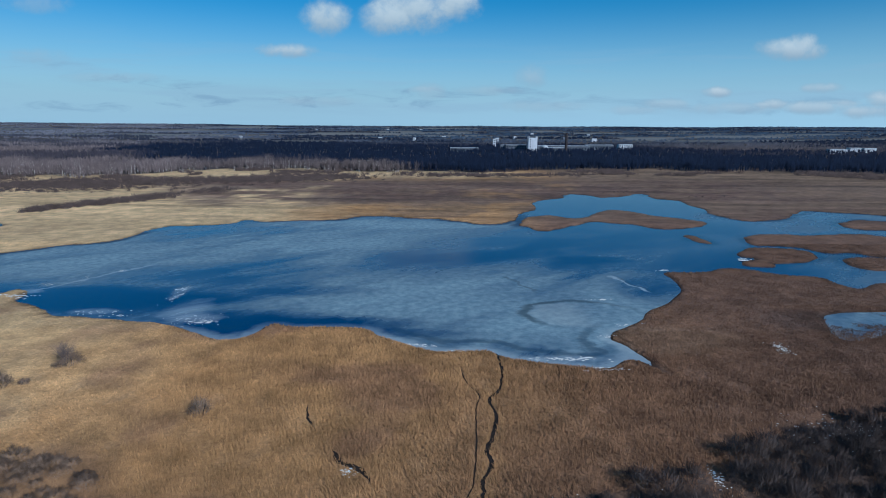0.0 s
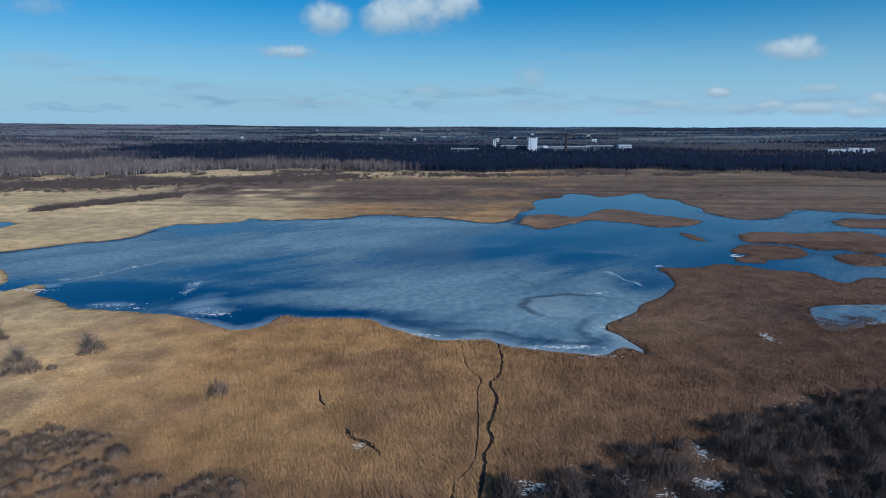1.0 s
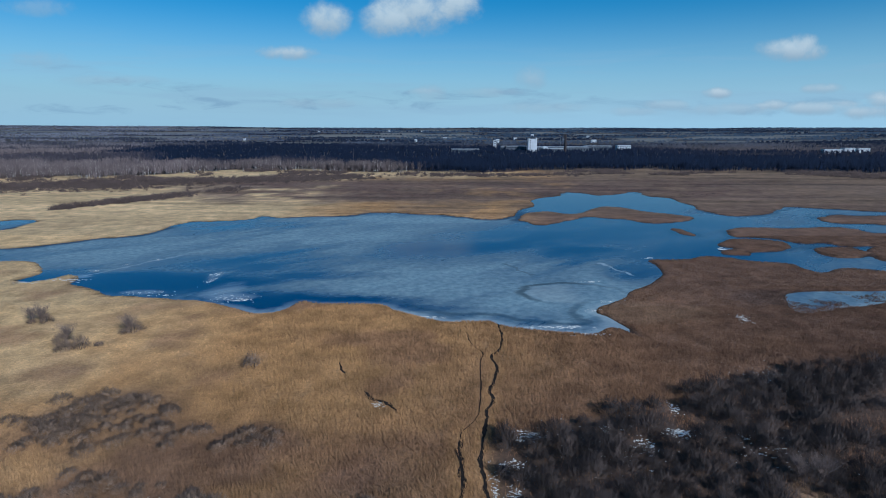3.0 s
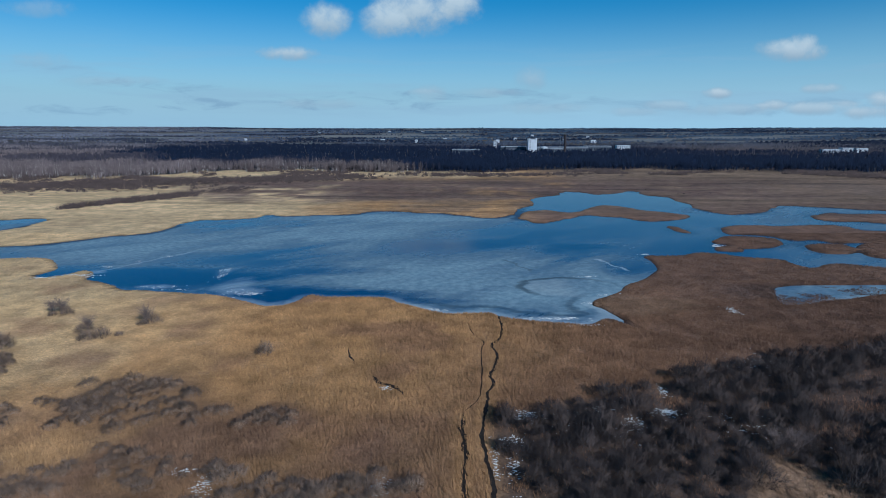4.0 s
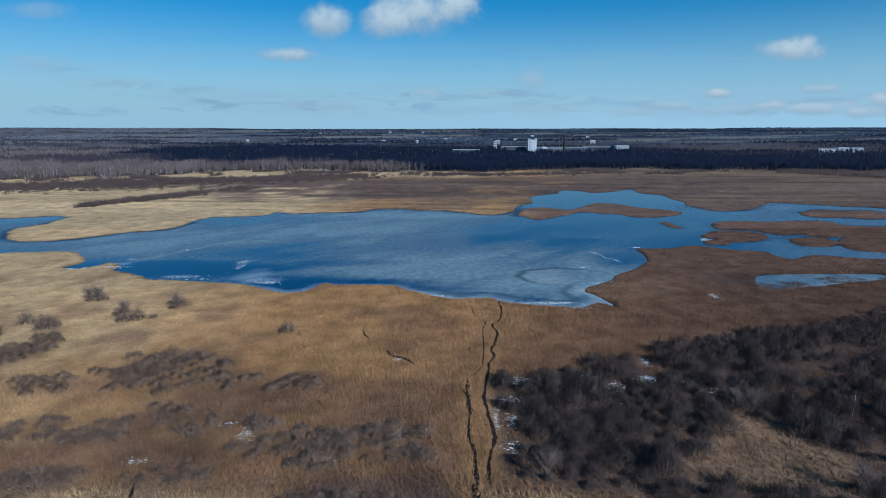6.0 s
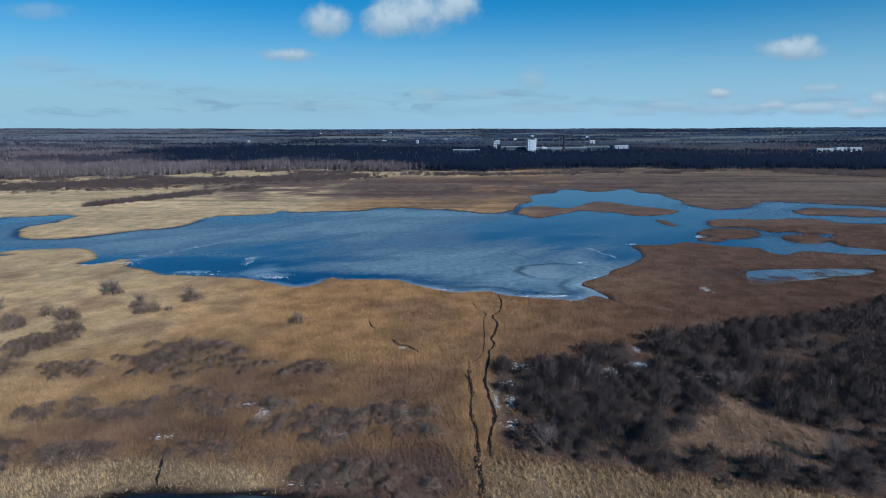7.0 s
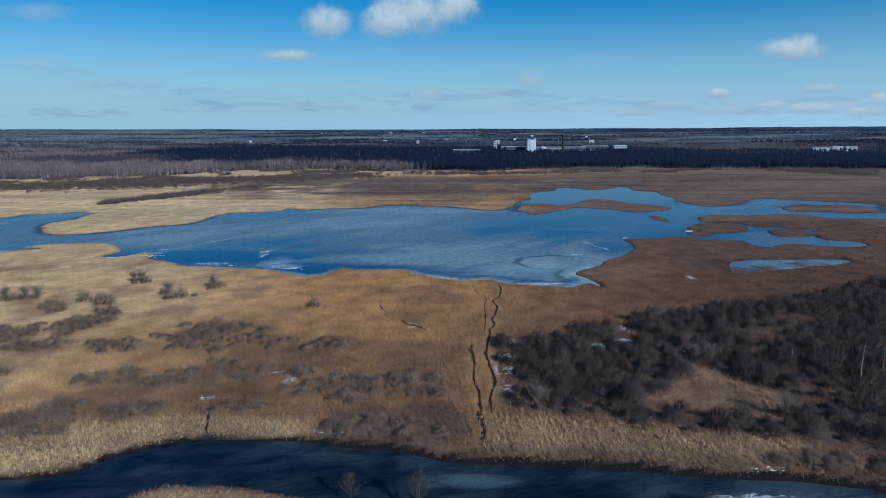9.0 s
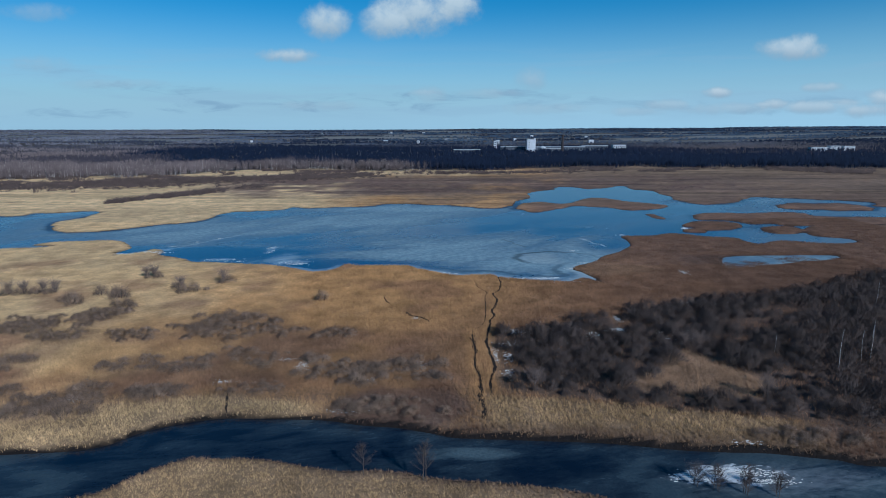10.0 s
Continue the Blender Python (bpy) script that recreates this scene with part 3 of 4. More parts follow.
# ---- making meshes ----
def tri_mesh(name, points, triangles, tone=None, smooth=False, domes=None):
    """A mesh from arrays of points and triangles, with a tone for each point."""
    me = bpy.data.meshes.new(name)
    points, triangles = np.asarray(points, np.float32), np.asarray(triangles, np.int32)
    me.vertices.add(len(points)), me.loops.add(triangles.size), me.polygons.add(len(triangles))
    me.vertices.foreach_set("co", points.ravel())
    me.loops.foreach_set("vertex_index", triangles.ravel())
    me.polygons.foreach_set("loop_start", np.arange(0, triangles.size, 3, dtype=np.int32))
    if smooth:
        me.polygons.foreach_set("use_smooth", np.ones(len(triangles), bool))
    if tone is not None:
        layer = me.attributes.new("tone", "FLOAT_COLOR", "POINT")
        layer.data.foreach_set("color", np.column_stack([tone, np.ones(len(tone))]).astype(np.float32).ravel())
    if domes is not None:
        layer = me.attributes.new("dome", "FLOAT_VECTOR", "POINT")
        layer.data.foreach_set("vector", np.asarray(domes, np.float32).ravel())
    me.update()
    me.validate()
    return me


def mesh_object(name, me, mat, parent=None, label=""):
    ob = new(name, me)
    if not me.materials:
        me.materials.append(mat)
    if parent:
        ob.parent = parent
    return tagged(ob, label) if label else ob


def part(name, bm, mat, parent, label=""):
    """Links a bmesh as one mesh object under a thing."""
    me = bpy.data.meshes.new(name)
    bm.to_mesh(me)
    bm.free()
    return mesh_object(name, me, mat, parent, label)


def shards(base, tip, width, facing):
    """Thin upright triangles from base points to tips; facing: the way that their width lies."""
    side = np.stack([np.cos(facing), np.sin(facing), 0 * facing], 1) * (width / 2)[:, None]
    pts = np.stack([base - side, base + side, tip], 1).reshape(-1, 3)
    return pts, np.arange(len(pts)).reshape(-1, 3)


# ---- ground and ice ----
def spread(lo, a, b, hi, step, growth):
    mid = list(np.arange(a, b + 0.1, step))
    d, v, left = step, a, []
    while v > lo:
        d *= growth
        v -= d
        left.append(max(v, lo))
    d, v, right = step, b, []
    while v < hi:
        d *= growth
        v += d
        right.append(min(v, hi))
    return np.array(left[::-1] + mid + right)


xs = np.unique(np.concatenate([spread(-6000, -330, 400, 6000, 3.8, 1.12), np.arange(-95, 95, 2.0)]))
ys = spread(-2500, -30, 470, 4860, 3.2, 1.055)
ys = np.unique(np.concatenate([ys, np.arange(-12, 30, 1.0)]))
X, Y = (a.ravel() for a in np.meshgrid(xs, ys, indexing="ij"))
Z = height(X, Y)
i, j = (a.ravel() for a in np.meshgrid(np.arange(len(xs) - 1), np.arange(len(ys) - 1), indexing="ij"))
k = i * len(ys) + j
quads = np.concatenate([np.stack([k, k + len(ys), k + len(ys) + 1], 1), np.stack([k, k + len(ys) + 1, k + 1], 1)])
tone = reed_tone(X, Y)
clods = (0.62 * ramp(39 - Y, 0, 4) * ramp(Y, -60, -40))[:, None]
tone = tone + (np.array((0.17, 0.11, 0.072)) - tone) * clods
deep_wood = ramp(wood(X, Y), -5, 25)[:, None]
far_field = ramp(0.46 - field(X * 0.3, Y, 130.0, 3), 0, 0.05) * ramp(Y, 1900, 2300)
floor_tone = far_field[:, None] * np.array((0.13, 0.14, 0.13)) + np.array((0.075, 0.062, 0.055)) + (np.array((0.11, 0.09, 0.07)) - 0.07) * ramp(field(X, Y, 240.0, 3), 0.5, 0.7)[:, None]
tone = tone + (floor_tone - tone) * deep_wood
# ground darkened below the thicket: shade between the bushes put into its colour
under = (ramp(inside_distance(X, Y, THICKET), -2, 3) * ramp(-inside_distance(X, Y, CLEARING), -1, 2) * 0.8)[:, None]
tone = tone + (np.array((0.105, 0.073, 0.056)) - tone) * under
# dark beds and bank mud; the bank's shade and reflection are put in too
bank_dark = np.where(Y < 40, -1.3 - 0.6 * ramp(X, -34, -20) * (Y > 5), -1.2)
bed = ramp(water(X, Y), bank_dark, bank_dark + np.where(Y < 40, 0.7, 1.4))[:, None]
tone = tone + (np.array((0.014, 0.011, 0.010)) - tone) * bed
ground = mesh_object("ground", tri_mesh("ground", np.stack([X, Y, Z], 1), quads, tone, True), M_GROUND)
tagged(ground, "flat reed marsh with dry golden and brown litter", "ground", kind="structure")


def sheet(name, x0, y0, x1, y1, step, mat, label):
    """A level sheet of ice that knows its distance to the bank."""
    px, py = np.arange(x0, x1 + 0.1, step), np.arange(y0, y1 + 0.1, step)
    ax, ay = (q.ravel() for q in np.meshgrid(px, py, indexing="ij"))
    i, j = (q.ravel() for q in np.meshgrid(np.arange(len(px) - 1), np.arange(len(py) - 1), indexing="ij"))
    k = i * len(py) + j
    tri = np.concatenate([np.stack([k, k + len(py), k + len(py) + 1], 1), np.stack([k, k + len(py) + 1, k + 1], 1)])
    me = tri_mesh(name, np.column_stack([ax, ay, 0 * ax]), tri)
    layer = me.attributes.new("shore", "FLOAT", "POINT")
    layer.data.foreach_set("value", water(ax, ay).astype(np.float32))
    return tagged(mesh_object(name, me, mat), label, "ice", kind="structure")


sheet("lake_ice", -600, 120, 480, 600, 5.0, M_LAKE, "frozen lake with frosted blue-grey and dark ice")
sheet("river_ice", -320, -110, 320, 40, 5.0, M_RIVER, "narrow frozen river of dark blue ice")

# ---- reeds ----
# bare places where old snow lies: x, y, half sizes, count, size
SNOW_PATCHES = [(93.8, 152, 2.2, 4, 20, 0.5), (44.4, 79.4, 3, 2, 26, 0.5), (47.9, 90, 1.2, 4, 12, 0.3), (14.7, 78, 4, 2.4, 30, 0.35), (6.3, 60.2, 1.0, 6, 16, 0.26), (8.4, 47.5, 2.0, 3, 12, 0.26), (9.7, 58.3, 1.5, 4, 16, 0.28), (-14.0, 52.2, 1.6, 4, 18, 0.3), (-44.4, 53.2, 1.8, 4.5, 28, 0.3), (-26.4, 43.2, 3, 2, 14, 0.3), (-49.9, 57.1, 2, 1.6, 8, 0.3), (-60.8, 43, 4, 1.4, 10, 0.25)]
SNOW_PATCHES += [(-92, 32.5, 2, 1.4, 6, 0.25), (-29, 26.5, 5, 1.4, 12, 0.25), (60.4, 74.1, 9, 8, 20, 0.3), (50.6, 12.9, 4, 0.9, 5, 0.4), (-16.8, 91.7, 2, 2, 8, 0.3), (77.9, 107, 10, 8, 16, 0.35), (29, 74.1, 12, 10, 24, 0.25), (85.2, 106.9, 5, 3, 14, 0.35), (36.4, 74.4, 2, 3, 14, 0.3), (10.6, 68, 3, 2, 14, 0.3), (30.4, 81, 2, 1.5, 8, 0.3)]


def glades(x, y):
    """Small openings in the thicket, 1 in their middle."""
    best = np.zeros(x.shape)
    for u0, v0, a, b in ((76, 69.6, 7, 4), (85.8, 80.8, 10, 5.5), (34, 46.6, 3.5, 2.4), (9.5, 56, 2.5, 6), (15.2, 81.6, 7, 4), (46.8, 84.5, 6, 4), (106.8, 96, 9, 5), (74, 38.1, 5, 3)):
        best = np.maximum(best, 1 - ((x - u0) / a)**2 - ((y - v0) / b)**2)
    return best


def reeds(name, count, area, tall, wide, blades, label):
    x0, y0, x1, y1 = area
    x, y = rng.uniform(x0, x1, count), rng.uniform(y0, y1, count)
    keep = (water(x, y) < np.where(y < 40, -0.4 - 0.25 * ramp(x, -12, 0) * (y > 8), -0.5)) & (wood(x, y) < -15) & (abs(x + 8) < 0.80 * (y + 112) + 20)
    keep |= (abs(x - 148) < 34) & (abs(y - 173) < 16) & (inside_distance(x, y, POND_LINE) > -3) & (rng.random(count) < ramp(field(x, y + 20, 9.0, 3) - 0.016 * (y - 172), 0.36, 0.62))
    gap = field(x + 50, y, 5.0, 2)
    keep &= rng.random(count) < ramp(gap, 0.1, 0.42) * 0.8 + 0.2
    if y0 < 150:
        trail = line_distance(x, y, TRAIL)
        keep &= trail > 0.1 + 0.55 * field(x, y, 2.5, 2)
        for u0, v0, a, b, _, _ in SNOW_PATCHES:
            keep &= (((x - u0) / a)**2 + ((y - v0) / b)**2 > 0.9) | (rng.random(count) < 0.35)
        for extra in SIDE_TRACKS:
            keep &= line_distance(x, y, extra) > 0.25
        mounds = np.full(x.shape, -9.0)
        for u0, v0, a, c in HEDGES:
            mounds = np.maximum(mounds, 1 - ((x - u0) / a)**2 - ((y - v0) / c)**2)
        keep &= (mounds < 0.3) | (rng.random(count) < 0.85)
        scrub = (inside_distance(x, y, THICKET) > 0) & (inside_distance(x, y, CLEARING) < 0)
        keep &= ~scrub | (rng.random(count) < 0.10 + 0.5 * np.clip(glades(x, y), 0, 1))
    x, y = x[keep], y[keep]
    # on the river banks the reeds stand in tufts
    cx, cy = np.floor(x / 1.15).astype(int), np.floor(y / 1.15).astype(int)
    mid = np.stack([(cx + 0.2 + 0.6 * LATTICE[cx % 256, cy % 256]) * 1.15, (cy + 0.2 + 0.6 * LATTICE[cy % 256, (cx + 91) % 256]) * 1.15], 1)
    tufted = (((y < 38) | ((y < 62) & (inside_distance(x, y, CLEARING) > 0))) & (rng.random(len(x)) < np.where(x > -2, 0.9, 0.65)))[:, None]
    spot = np.where(tufted, mid + rng.normal(0, 0.26, mid.shape), np.stack([x, y], 1))
    out = np.where(tufted, spot - mid, 0.0)
    bulge = np.where(tufted[:, 0], 0.35 + 0.95 * np.exp(-(out**2).sum(1) / 0.12), 0.55 + 0.45 * (y > 38))
    x, y = spot[:, 0], spot[:, 1]
    dry = water(x, y) < -0.25
    x, y, out, bulge = x[dry | (y > 60)], y[dry | (y > 60)], out[dry | (y > 60)], bulge[dry | (y > 60)]
    z = np.maximum(height(x, y), -0.12)
    crown = tall * (0.68 + 0.5 * field(x, y, 7.0, 3)) * rng.uniform(0.8, 1.15, len(x))
    crown *= 1 - 0.68 * ramp(-x, 40, 110) * ramp(y, 60, 100)
    crown *= 1 - 0.4 * ramp(x, 35, 75) * ramp(y, 105, 140)
    crown *= bulge
    crown *= np.where(y < 8, 0.7, 1.0)
    crown *= 1 - 0.35 * ramp(water(x, y), -2.5, -0.5)
    crown = np.where((y > 150) & (inside_distance(x, y, POND_LINE) > -1), 0.55 * rng.uniform(0.7, 1.2, len(x)), crown)
    colour = reed_tone(x, y) * rng.uniform(0.9, 1.1, len(x))[:, None]
    pts, tri, tones = [], [], []
    for b in range(blades):
        lean = rng.normal(0, 0.16, (len(x), 2)) * crown[:, None] + np.array((-0.12, 0.05)) * crown[:, None] + out * 0.9
        root = np.stack([x + rng.normal(0, wide * 0.7, len(x)), y + rng.normal(0, wide * 0.7, len(x)), z - 0.05], 1)
        tip = root + np.column_stack([lean, crown * rng.uniform(0.7, 1.1, len(x))])
        p, t = shards(root, tip, wide * rng.uniform(0.7, 1.3, len(x)), rng.uniform(0, math.pi, len(x)))
        tri.append(t + 3 * len(x) * b), pts.append(p)
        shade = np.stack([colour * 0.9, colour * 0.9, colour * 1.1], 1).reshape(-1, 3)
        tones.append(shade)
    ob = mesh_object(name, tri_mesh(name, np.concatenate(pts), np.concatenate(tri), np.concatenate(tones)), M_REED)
    return tagged(ob, label, "reeds", kind="stuff")


reeds("bank_reeds", 215000, (-150, -34, 110, 62), 1.1, 0.075, 3, "dry pale and golden reeds beside the river")
reeds("reed_bed", 330000, (-200, 62, 175, 165), 1.05, 0.095, 2, "dense bed of dry golden and brown reeds")
reeds("shore_reeds", 150000, (-260, 120, 260, 300), 0.95, 0.24, 3, "dry reeds along the lake shore and islets")
reeds("pond_reeds", 14000, (112, 155, 185, 192), 0.6, 0.2, 3, "thin brown reeds standing in a frozen pond")
reeds("far_reeds", 90000, (-480, 290, 560, 720), 0.38, 0.45, 2, "far marsh of pale and brown dry reeds")

# ---- muddy tracks through the reeds ----
def track(line, width, label):
    side = np.gradient(line, axis=0)
    side = np.stack([-side[:, 1], side[:, 0]], 1) / np.linalg.norm(side, axis=1)[:, None]
    half = width * (0.12 + 0.8 * field(line[:, 0] + 31, line[:, 1], 3.0, 3)[:, None])
    half = half * ramp(np.minimum(np.arange(len(line)), np.arange(len(line))[::-1]), -1, 9)[:, None]
    line = line + side * (field(line[:, 0], line[:, 1] + 60, 1.8, 2)[:, None] - 0.5) * width * 1.2
    rim = np.stack([line - side * half, line + side * half], 1).reshape(-1, 2)
    rim_z = height(rim[:, 0], rim[:, 1]) + 0.07
    k = np.arange(0, len(rim) - 2, 2)
    ribbon = np.concatenate([np.stack([k, k + 1, k + 3], 1), np.stack([k, k + 3, k + 2], 1)])
    ob = mesh_object("trail", tri_mesh("trail", np.column_stack([rim, rim_z]), ribbon), M_MUD)
    return tagged(ob, label, "trail", kind="structure")


track(TRAIL, 0.72, "narrow winding dark muddy trail through the reeds")
for q, extra in enumerate(SIDE_TRACKS):
    track(extra, (0.24, 1.05, 0.5, 1.2, 0.5)[q], "short dark muddy track in the reeds")


# ---- bushes and trees ----
def rods(path_points, radii, sides=3):
    """Tapered rods: arrays (count, joints, 3) of points and radii."""
    n, joints, _ = path_points.shape
    pts = []
    for s in range(sides):
        a = 2 * math.pi * s / sides
        pts.append(path_points + radii[..., None] * np.array((math.cos(a), math.sin(a), 0.15 * math.sin(a))))
    pts = np.stack(pts, 2).reshape(-1, 3)
    base = np.arange(n)[:, None, None] * joints * sides + np.arange(joints - 1)[None, :, None] * sides
    s0, s1 = np.arange(sides), (np.arange(sides) + 1) % sides
    a, b = base + s0, base + s1
    tri = np.concatenate([np.stack([a, b, b + sides], -1).reshape(-1, 3), np.stack([a, b + sides, a + sides], -1).reshape(-1, 3)])
    return pts, tri


def bush_meshes(r, tall, stems, twigs, seed):
    g = np.random.default_rng(seed)
    a = g.uniform(0, 2 * math.pi, stems)
    out = r * np.sqrt(g.uniform(0.02, 1, stems))
    root = np.stack([np.cos(a) * out * 0.35, np.sin(a) * out * 0.35, np.full(stems, -0.25)], 1)
    top = np.stack([np.cos(a) * out, np.sin(a) * out, tall * np.sqrt(np.clip(1.12 - (out / r)**2 * 0.75, 0.1, 1)) * g.uniform(0.7, 1.05, stems)], 1)
    mid = root * 0.45 + top * 0.55 + np.array((0, 0, 0.12 * tall)) + g.normal(0, 0.12 * r, (stems, 3)) * (1, 1, 0.3)
    stem_pts, stem_tri = rods(np.stack([root, mid, top], 1), np.tile((0.05, 0.03, 0.012), (stems, 1)))
    a, up = g.uniform(0, 2 * math.pi, twigs), g.uniform(0.02, 1.0, twigs)
    lumps = 1 + 0.18 * np.sin(3 * a + seed) * np.cos(4 * up + seed) + 0.12 * np.sin(7 * a + 2 * seed)
    flat = np.sqrt(1 - up**2)
    way = np.stack([np.cos(a) * flat * r, np.sin(a) * flat * r, up * tall], 1)
    base = way * (g.uniform(0.3, 1, twigs)**0.5 * lumps * 0.84)[:, None]
    aim = way / np.linalg.norm(way, axis=1)[:, None] + np.array((0, 0, 0.45)) + g.normal(0, 0.55, (twigs, 3))
    tip = base + aim * (g.uniform(0.12, 0.27, twigs) * r)[:, None]
    twig_pts, twig_tri = shards(base, tip, g.uniform(0.03, 0.062, twigs) * math.sqrt(2000 / twigs), g.uniform(0, math.pi, twigs))
    round_way = way / np.array((r * r, r * r, tall * tall))
    round_way = round_way / np.linalg.norm(round_way, axis=1)[:, None] + np.array((0, 0, 0.35)) + g.normal(0, 0.12, (twigs, 3))
    round_way /= np.linalg.norm(round_way, axis=1)[:, None]
    twig_way = np.repeat(round_way, 3, axis=0)
    stem_way = stem_pts * (1, 1, 0.3) / r + np.array((0, 0, 0.4))
    return (stem_pts, stem_tri, stem_way), (twig_pts, twig_tri, twig_way)


BUSHES = [bush_meshes(r, h, 12, 1350, 40 + i) for i, (r, h) in enumerate([(2.6, 3.4), (3.2, 3.9), (2.3, 2.8), (3.5, 3.2), (2.8, 4.4), (2.0, 2.2)])]


COARSE = [bush_meshes(r, h, 4, 400, 60 + i) for i, (r, h) in enumerate([(2.9, 3.6), (3.3, 4.0), (2.6, 3.0), (3.5, 3.4)])]
MIDDLING = [bush_meshes(r, h, 5, 950, 80 + i) for i, (r, h) in enumerate([(2.8, 3.3), (3.3, 3.8), (2.5, 2.9), (3.4, 3.1)])]


def scatter(test, area, gap, count):
    """Points of an area that pass the test and keep their distance."""
    x0, y0, x1, y1 = area
    kept, cells = [], {}
    for x, y in rng.uniform((x0, y0), (x1, y1), (count, 2)):
        c = (int(x // gap), int(y // gap))
        if any((x - a)**2 + (y - b)**2 < gap * gap for i in (-1, 0, 1) for j in (-1, 0, 1) for a, b in cells.get((c[0] + i, c[1] + j), ())):
            continue
        cells.setdefault(c, []).append((x, y))
        kept.append((x, y))
    kept = np.array(kept)
    return kept[test(kept[:, 0], kept[:, 1])]


def bare(x, y):
    """1 in the middle of a snow patch."""
    best = np.zeros(x.shape)
    for u0, v0, a, b, _, size in SNOW_PATCHES:
        if a < 5:
            best = np.maximum(best, 1 - ((x - u0) / a)**2 - ((y - v0) / b)**2)
    return best


def in_thicket(x, y):
    return (inside_distance(x, y, THICKET) > 9 * (field(x + 5, y, 6.0, 2) - 0.5)) & (inside_distance(x, y, CLEARING) < -0.3) & (glades(x, y) < 0.15) & (bare(x, y) < 0.3) & (water(x, y) < -2.5) & (line_distance(x, y, TRAIL) > 2.6)


def in_hedges(x, y):
    best = np.full(x.shape, -9.0)
    for u0, v0, a, b in HEDGES:
        best = np.maximum(best, 1 - ((x - u0) / a)**2 - ((y - v0) / b)**2)
    return (best > 2.8 * (field(x, y, 4.0, 2) - 0.52) + 0.5 * (rng.random(x.shape) - 0.5)) & (bare(x, y) < 0.3) & (water(x, y) < -2) & (line_distance(x, y, TRAIL) > 2.5)


right_spots = scatter(in_thicket, (0, 20, 250, 190), 3.35, 14000)
left_spots = scatter(in_hedges, (-180, 11, 80, 112), 2.25, 18000)
far_right = right_spots[:, 0] > 72 + 0.3 * right_spots[:, 1]
singles = [(x, y, "right") for x, y in right_spots[~far_right]] + [(x, y, "left") for x, y in left_spots]
LONE = [(-171.7, 121), (-167, 122), (-162, 122.5), (-157, 123), (-135.8, 120.5), (-131, 146), (-127, 147), (-110.9, 130), (-97, 137), (-95.2, 139), (-103, 125), (-99, 127), (-106.5, 123.6),
        (-125.6, 114.8), (-116, 105.5), (-143.5, 113.5), (-51.6, 112.7), (-120, 109.5), (-129, 119), (-138, 108)]
singles += [(x, y, "lone") for x, y in LONE]
rest = [(x, y, "right") for x, y in right_spots[far_right]]
if len(singles) > 300:
    order = sorted(range(len(singles)), key=lambda q: singles[q][1])
    cut = set(order[300:])
    lone = [q for q in cut if singles[q][2] == "lone"]
    rest += [singles[q] for q in cut if singles[q][2] != "lone"]
    singles = [s for q, s in enumerate(singles) if q not in cut or q in lone]
LABELS = {"right": "dark grey-brown leafless willow bush in a dense thicket", "left": "grey-brown leafless willow bush among dry reeds", "lone": "lone leafless brown bush standing in pale reeds"}
masters = []
for (stem_pts, stem_tri, _), (twig_pts, twig_tri, twig_way) in BUSHES:
    masters.append((tri_mesh("stem", stem_pts, stem_tri), tri_mesh("crown", twig_pts, twig_tri, domes=twig_way), tri_mesh("dark_crown", twig_pts, twig_tri, domes=twig_way)))
for q, (x, y, where) in enumerate(singles):
    stems, twigs, dark_twigs = masters[q % 6]
    bush = new("willow_bush")
    swell = 0.55 + 0.95 * float(field(np.array([x]), np.array([y]), 13.0, 2)[0])
    if where == "right":
        swell *= 0.5 + 0.5 * float(ramp(inside_distance(np.array([x]), np.array([y]), THICKET), -4, 9)[0])
    flat = {"left": 0.66, "right": 0.85, "lone": 0.85}[where]
    size = rng.uniform(0.7, 1.25) * swell * {"left": 0.78, "right": 1.1, "lone": 0.95}[where] * (0.9 if where == "right" and y < 36 else 1.0)
    bush.matrix_basis = pose(x, y, float(height(np.array([x]), np.array([y]))[0]), 0, 0, rng.uniform(0, 360)) @ Matrix.Diagonal((size, size, size * flat * rng.uniform(0.85, 1.15), 1))
    mesh_object("stem", stems, M_STEM, bush)
    mesh_object("crown", (dark_twigs if where == "right" else twigs), (M_THICKET_SHADED if where == "right" else M_TWIG), bush)
    tagged(bush, LABELS[where], "bush", {"right": "bushes of the thicket", "left": "bushes among the reeds", "lone": "lone bushes"}[where])


def joined(name, spots, shapes, mat, label, category, scale=(0.8, 1.25), low=1.0):
    """Many alike plants as one mesh."""
    pts, tri, ways, n = [], [], [], 0
    for q, spot in enumerate(spots):
        p, t, w = shapes[q % len(shapes)]
        a, k = rng.uniform(0, 2 * math.pi), rng.uniform(*scale)
        turn = np.array(((math.cos(a), -math.sin(a), 0), (math.sin(a), math.cos(a), 0), (0, 0, rng.uniform(0.85, 1.15) * low))) * k
        z = max(0.0, float(height(np.array([spot[0]]), np.array([spot[1]]))[0]))
        pts.append(p @ turn.T + (spot[0], spot[1], z)), tri.append(t + n), ways.append(w @ turn.T)
        n += len(p)
    return tagged(mesh_object(name, tri_mesh(name, np.concatenate(pts), np.concatenate(tri), domes=np.concatenate(ways)), mat), label, category, kind="stuff")


def merged(shapes):
    """Stems and twigs of each shape as one set of points, triangles and ways."""
    return [(np.concatenate([a[0], b[0]]), np.concatenate([a[1], b[1] + len(a[0])]), np.concatenate([a[2], b[2]])) for a, b in shapes]


both, fuller = merged(COARSE), merged(MIDDLING)
beyond = [s for s in rest if s[2] == "right" and s[0] > 72 + 0.3 * s[1]]
joined("willow_thicket", beyond, both, M_THICKET_SHADED, "dark thicket of leafless willow bushes", "thicket")
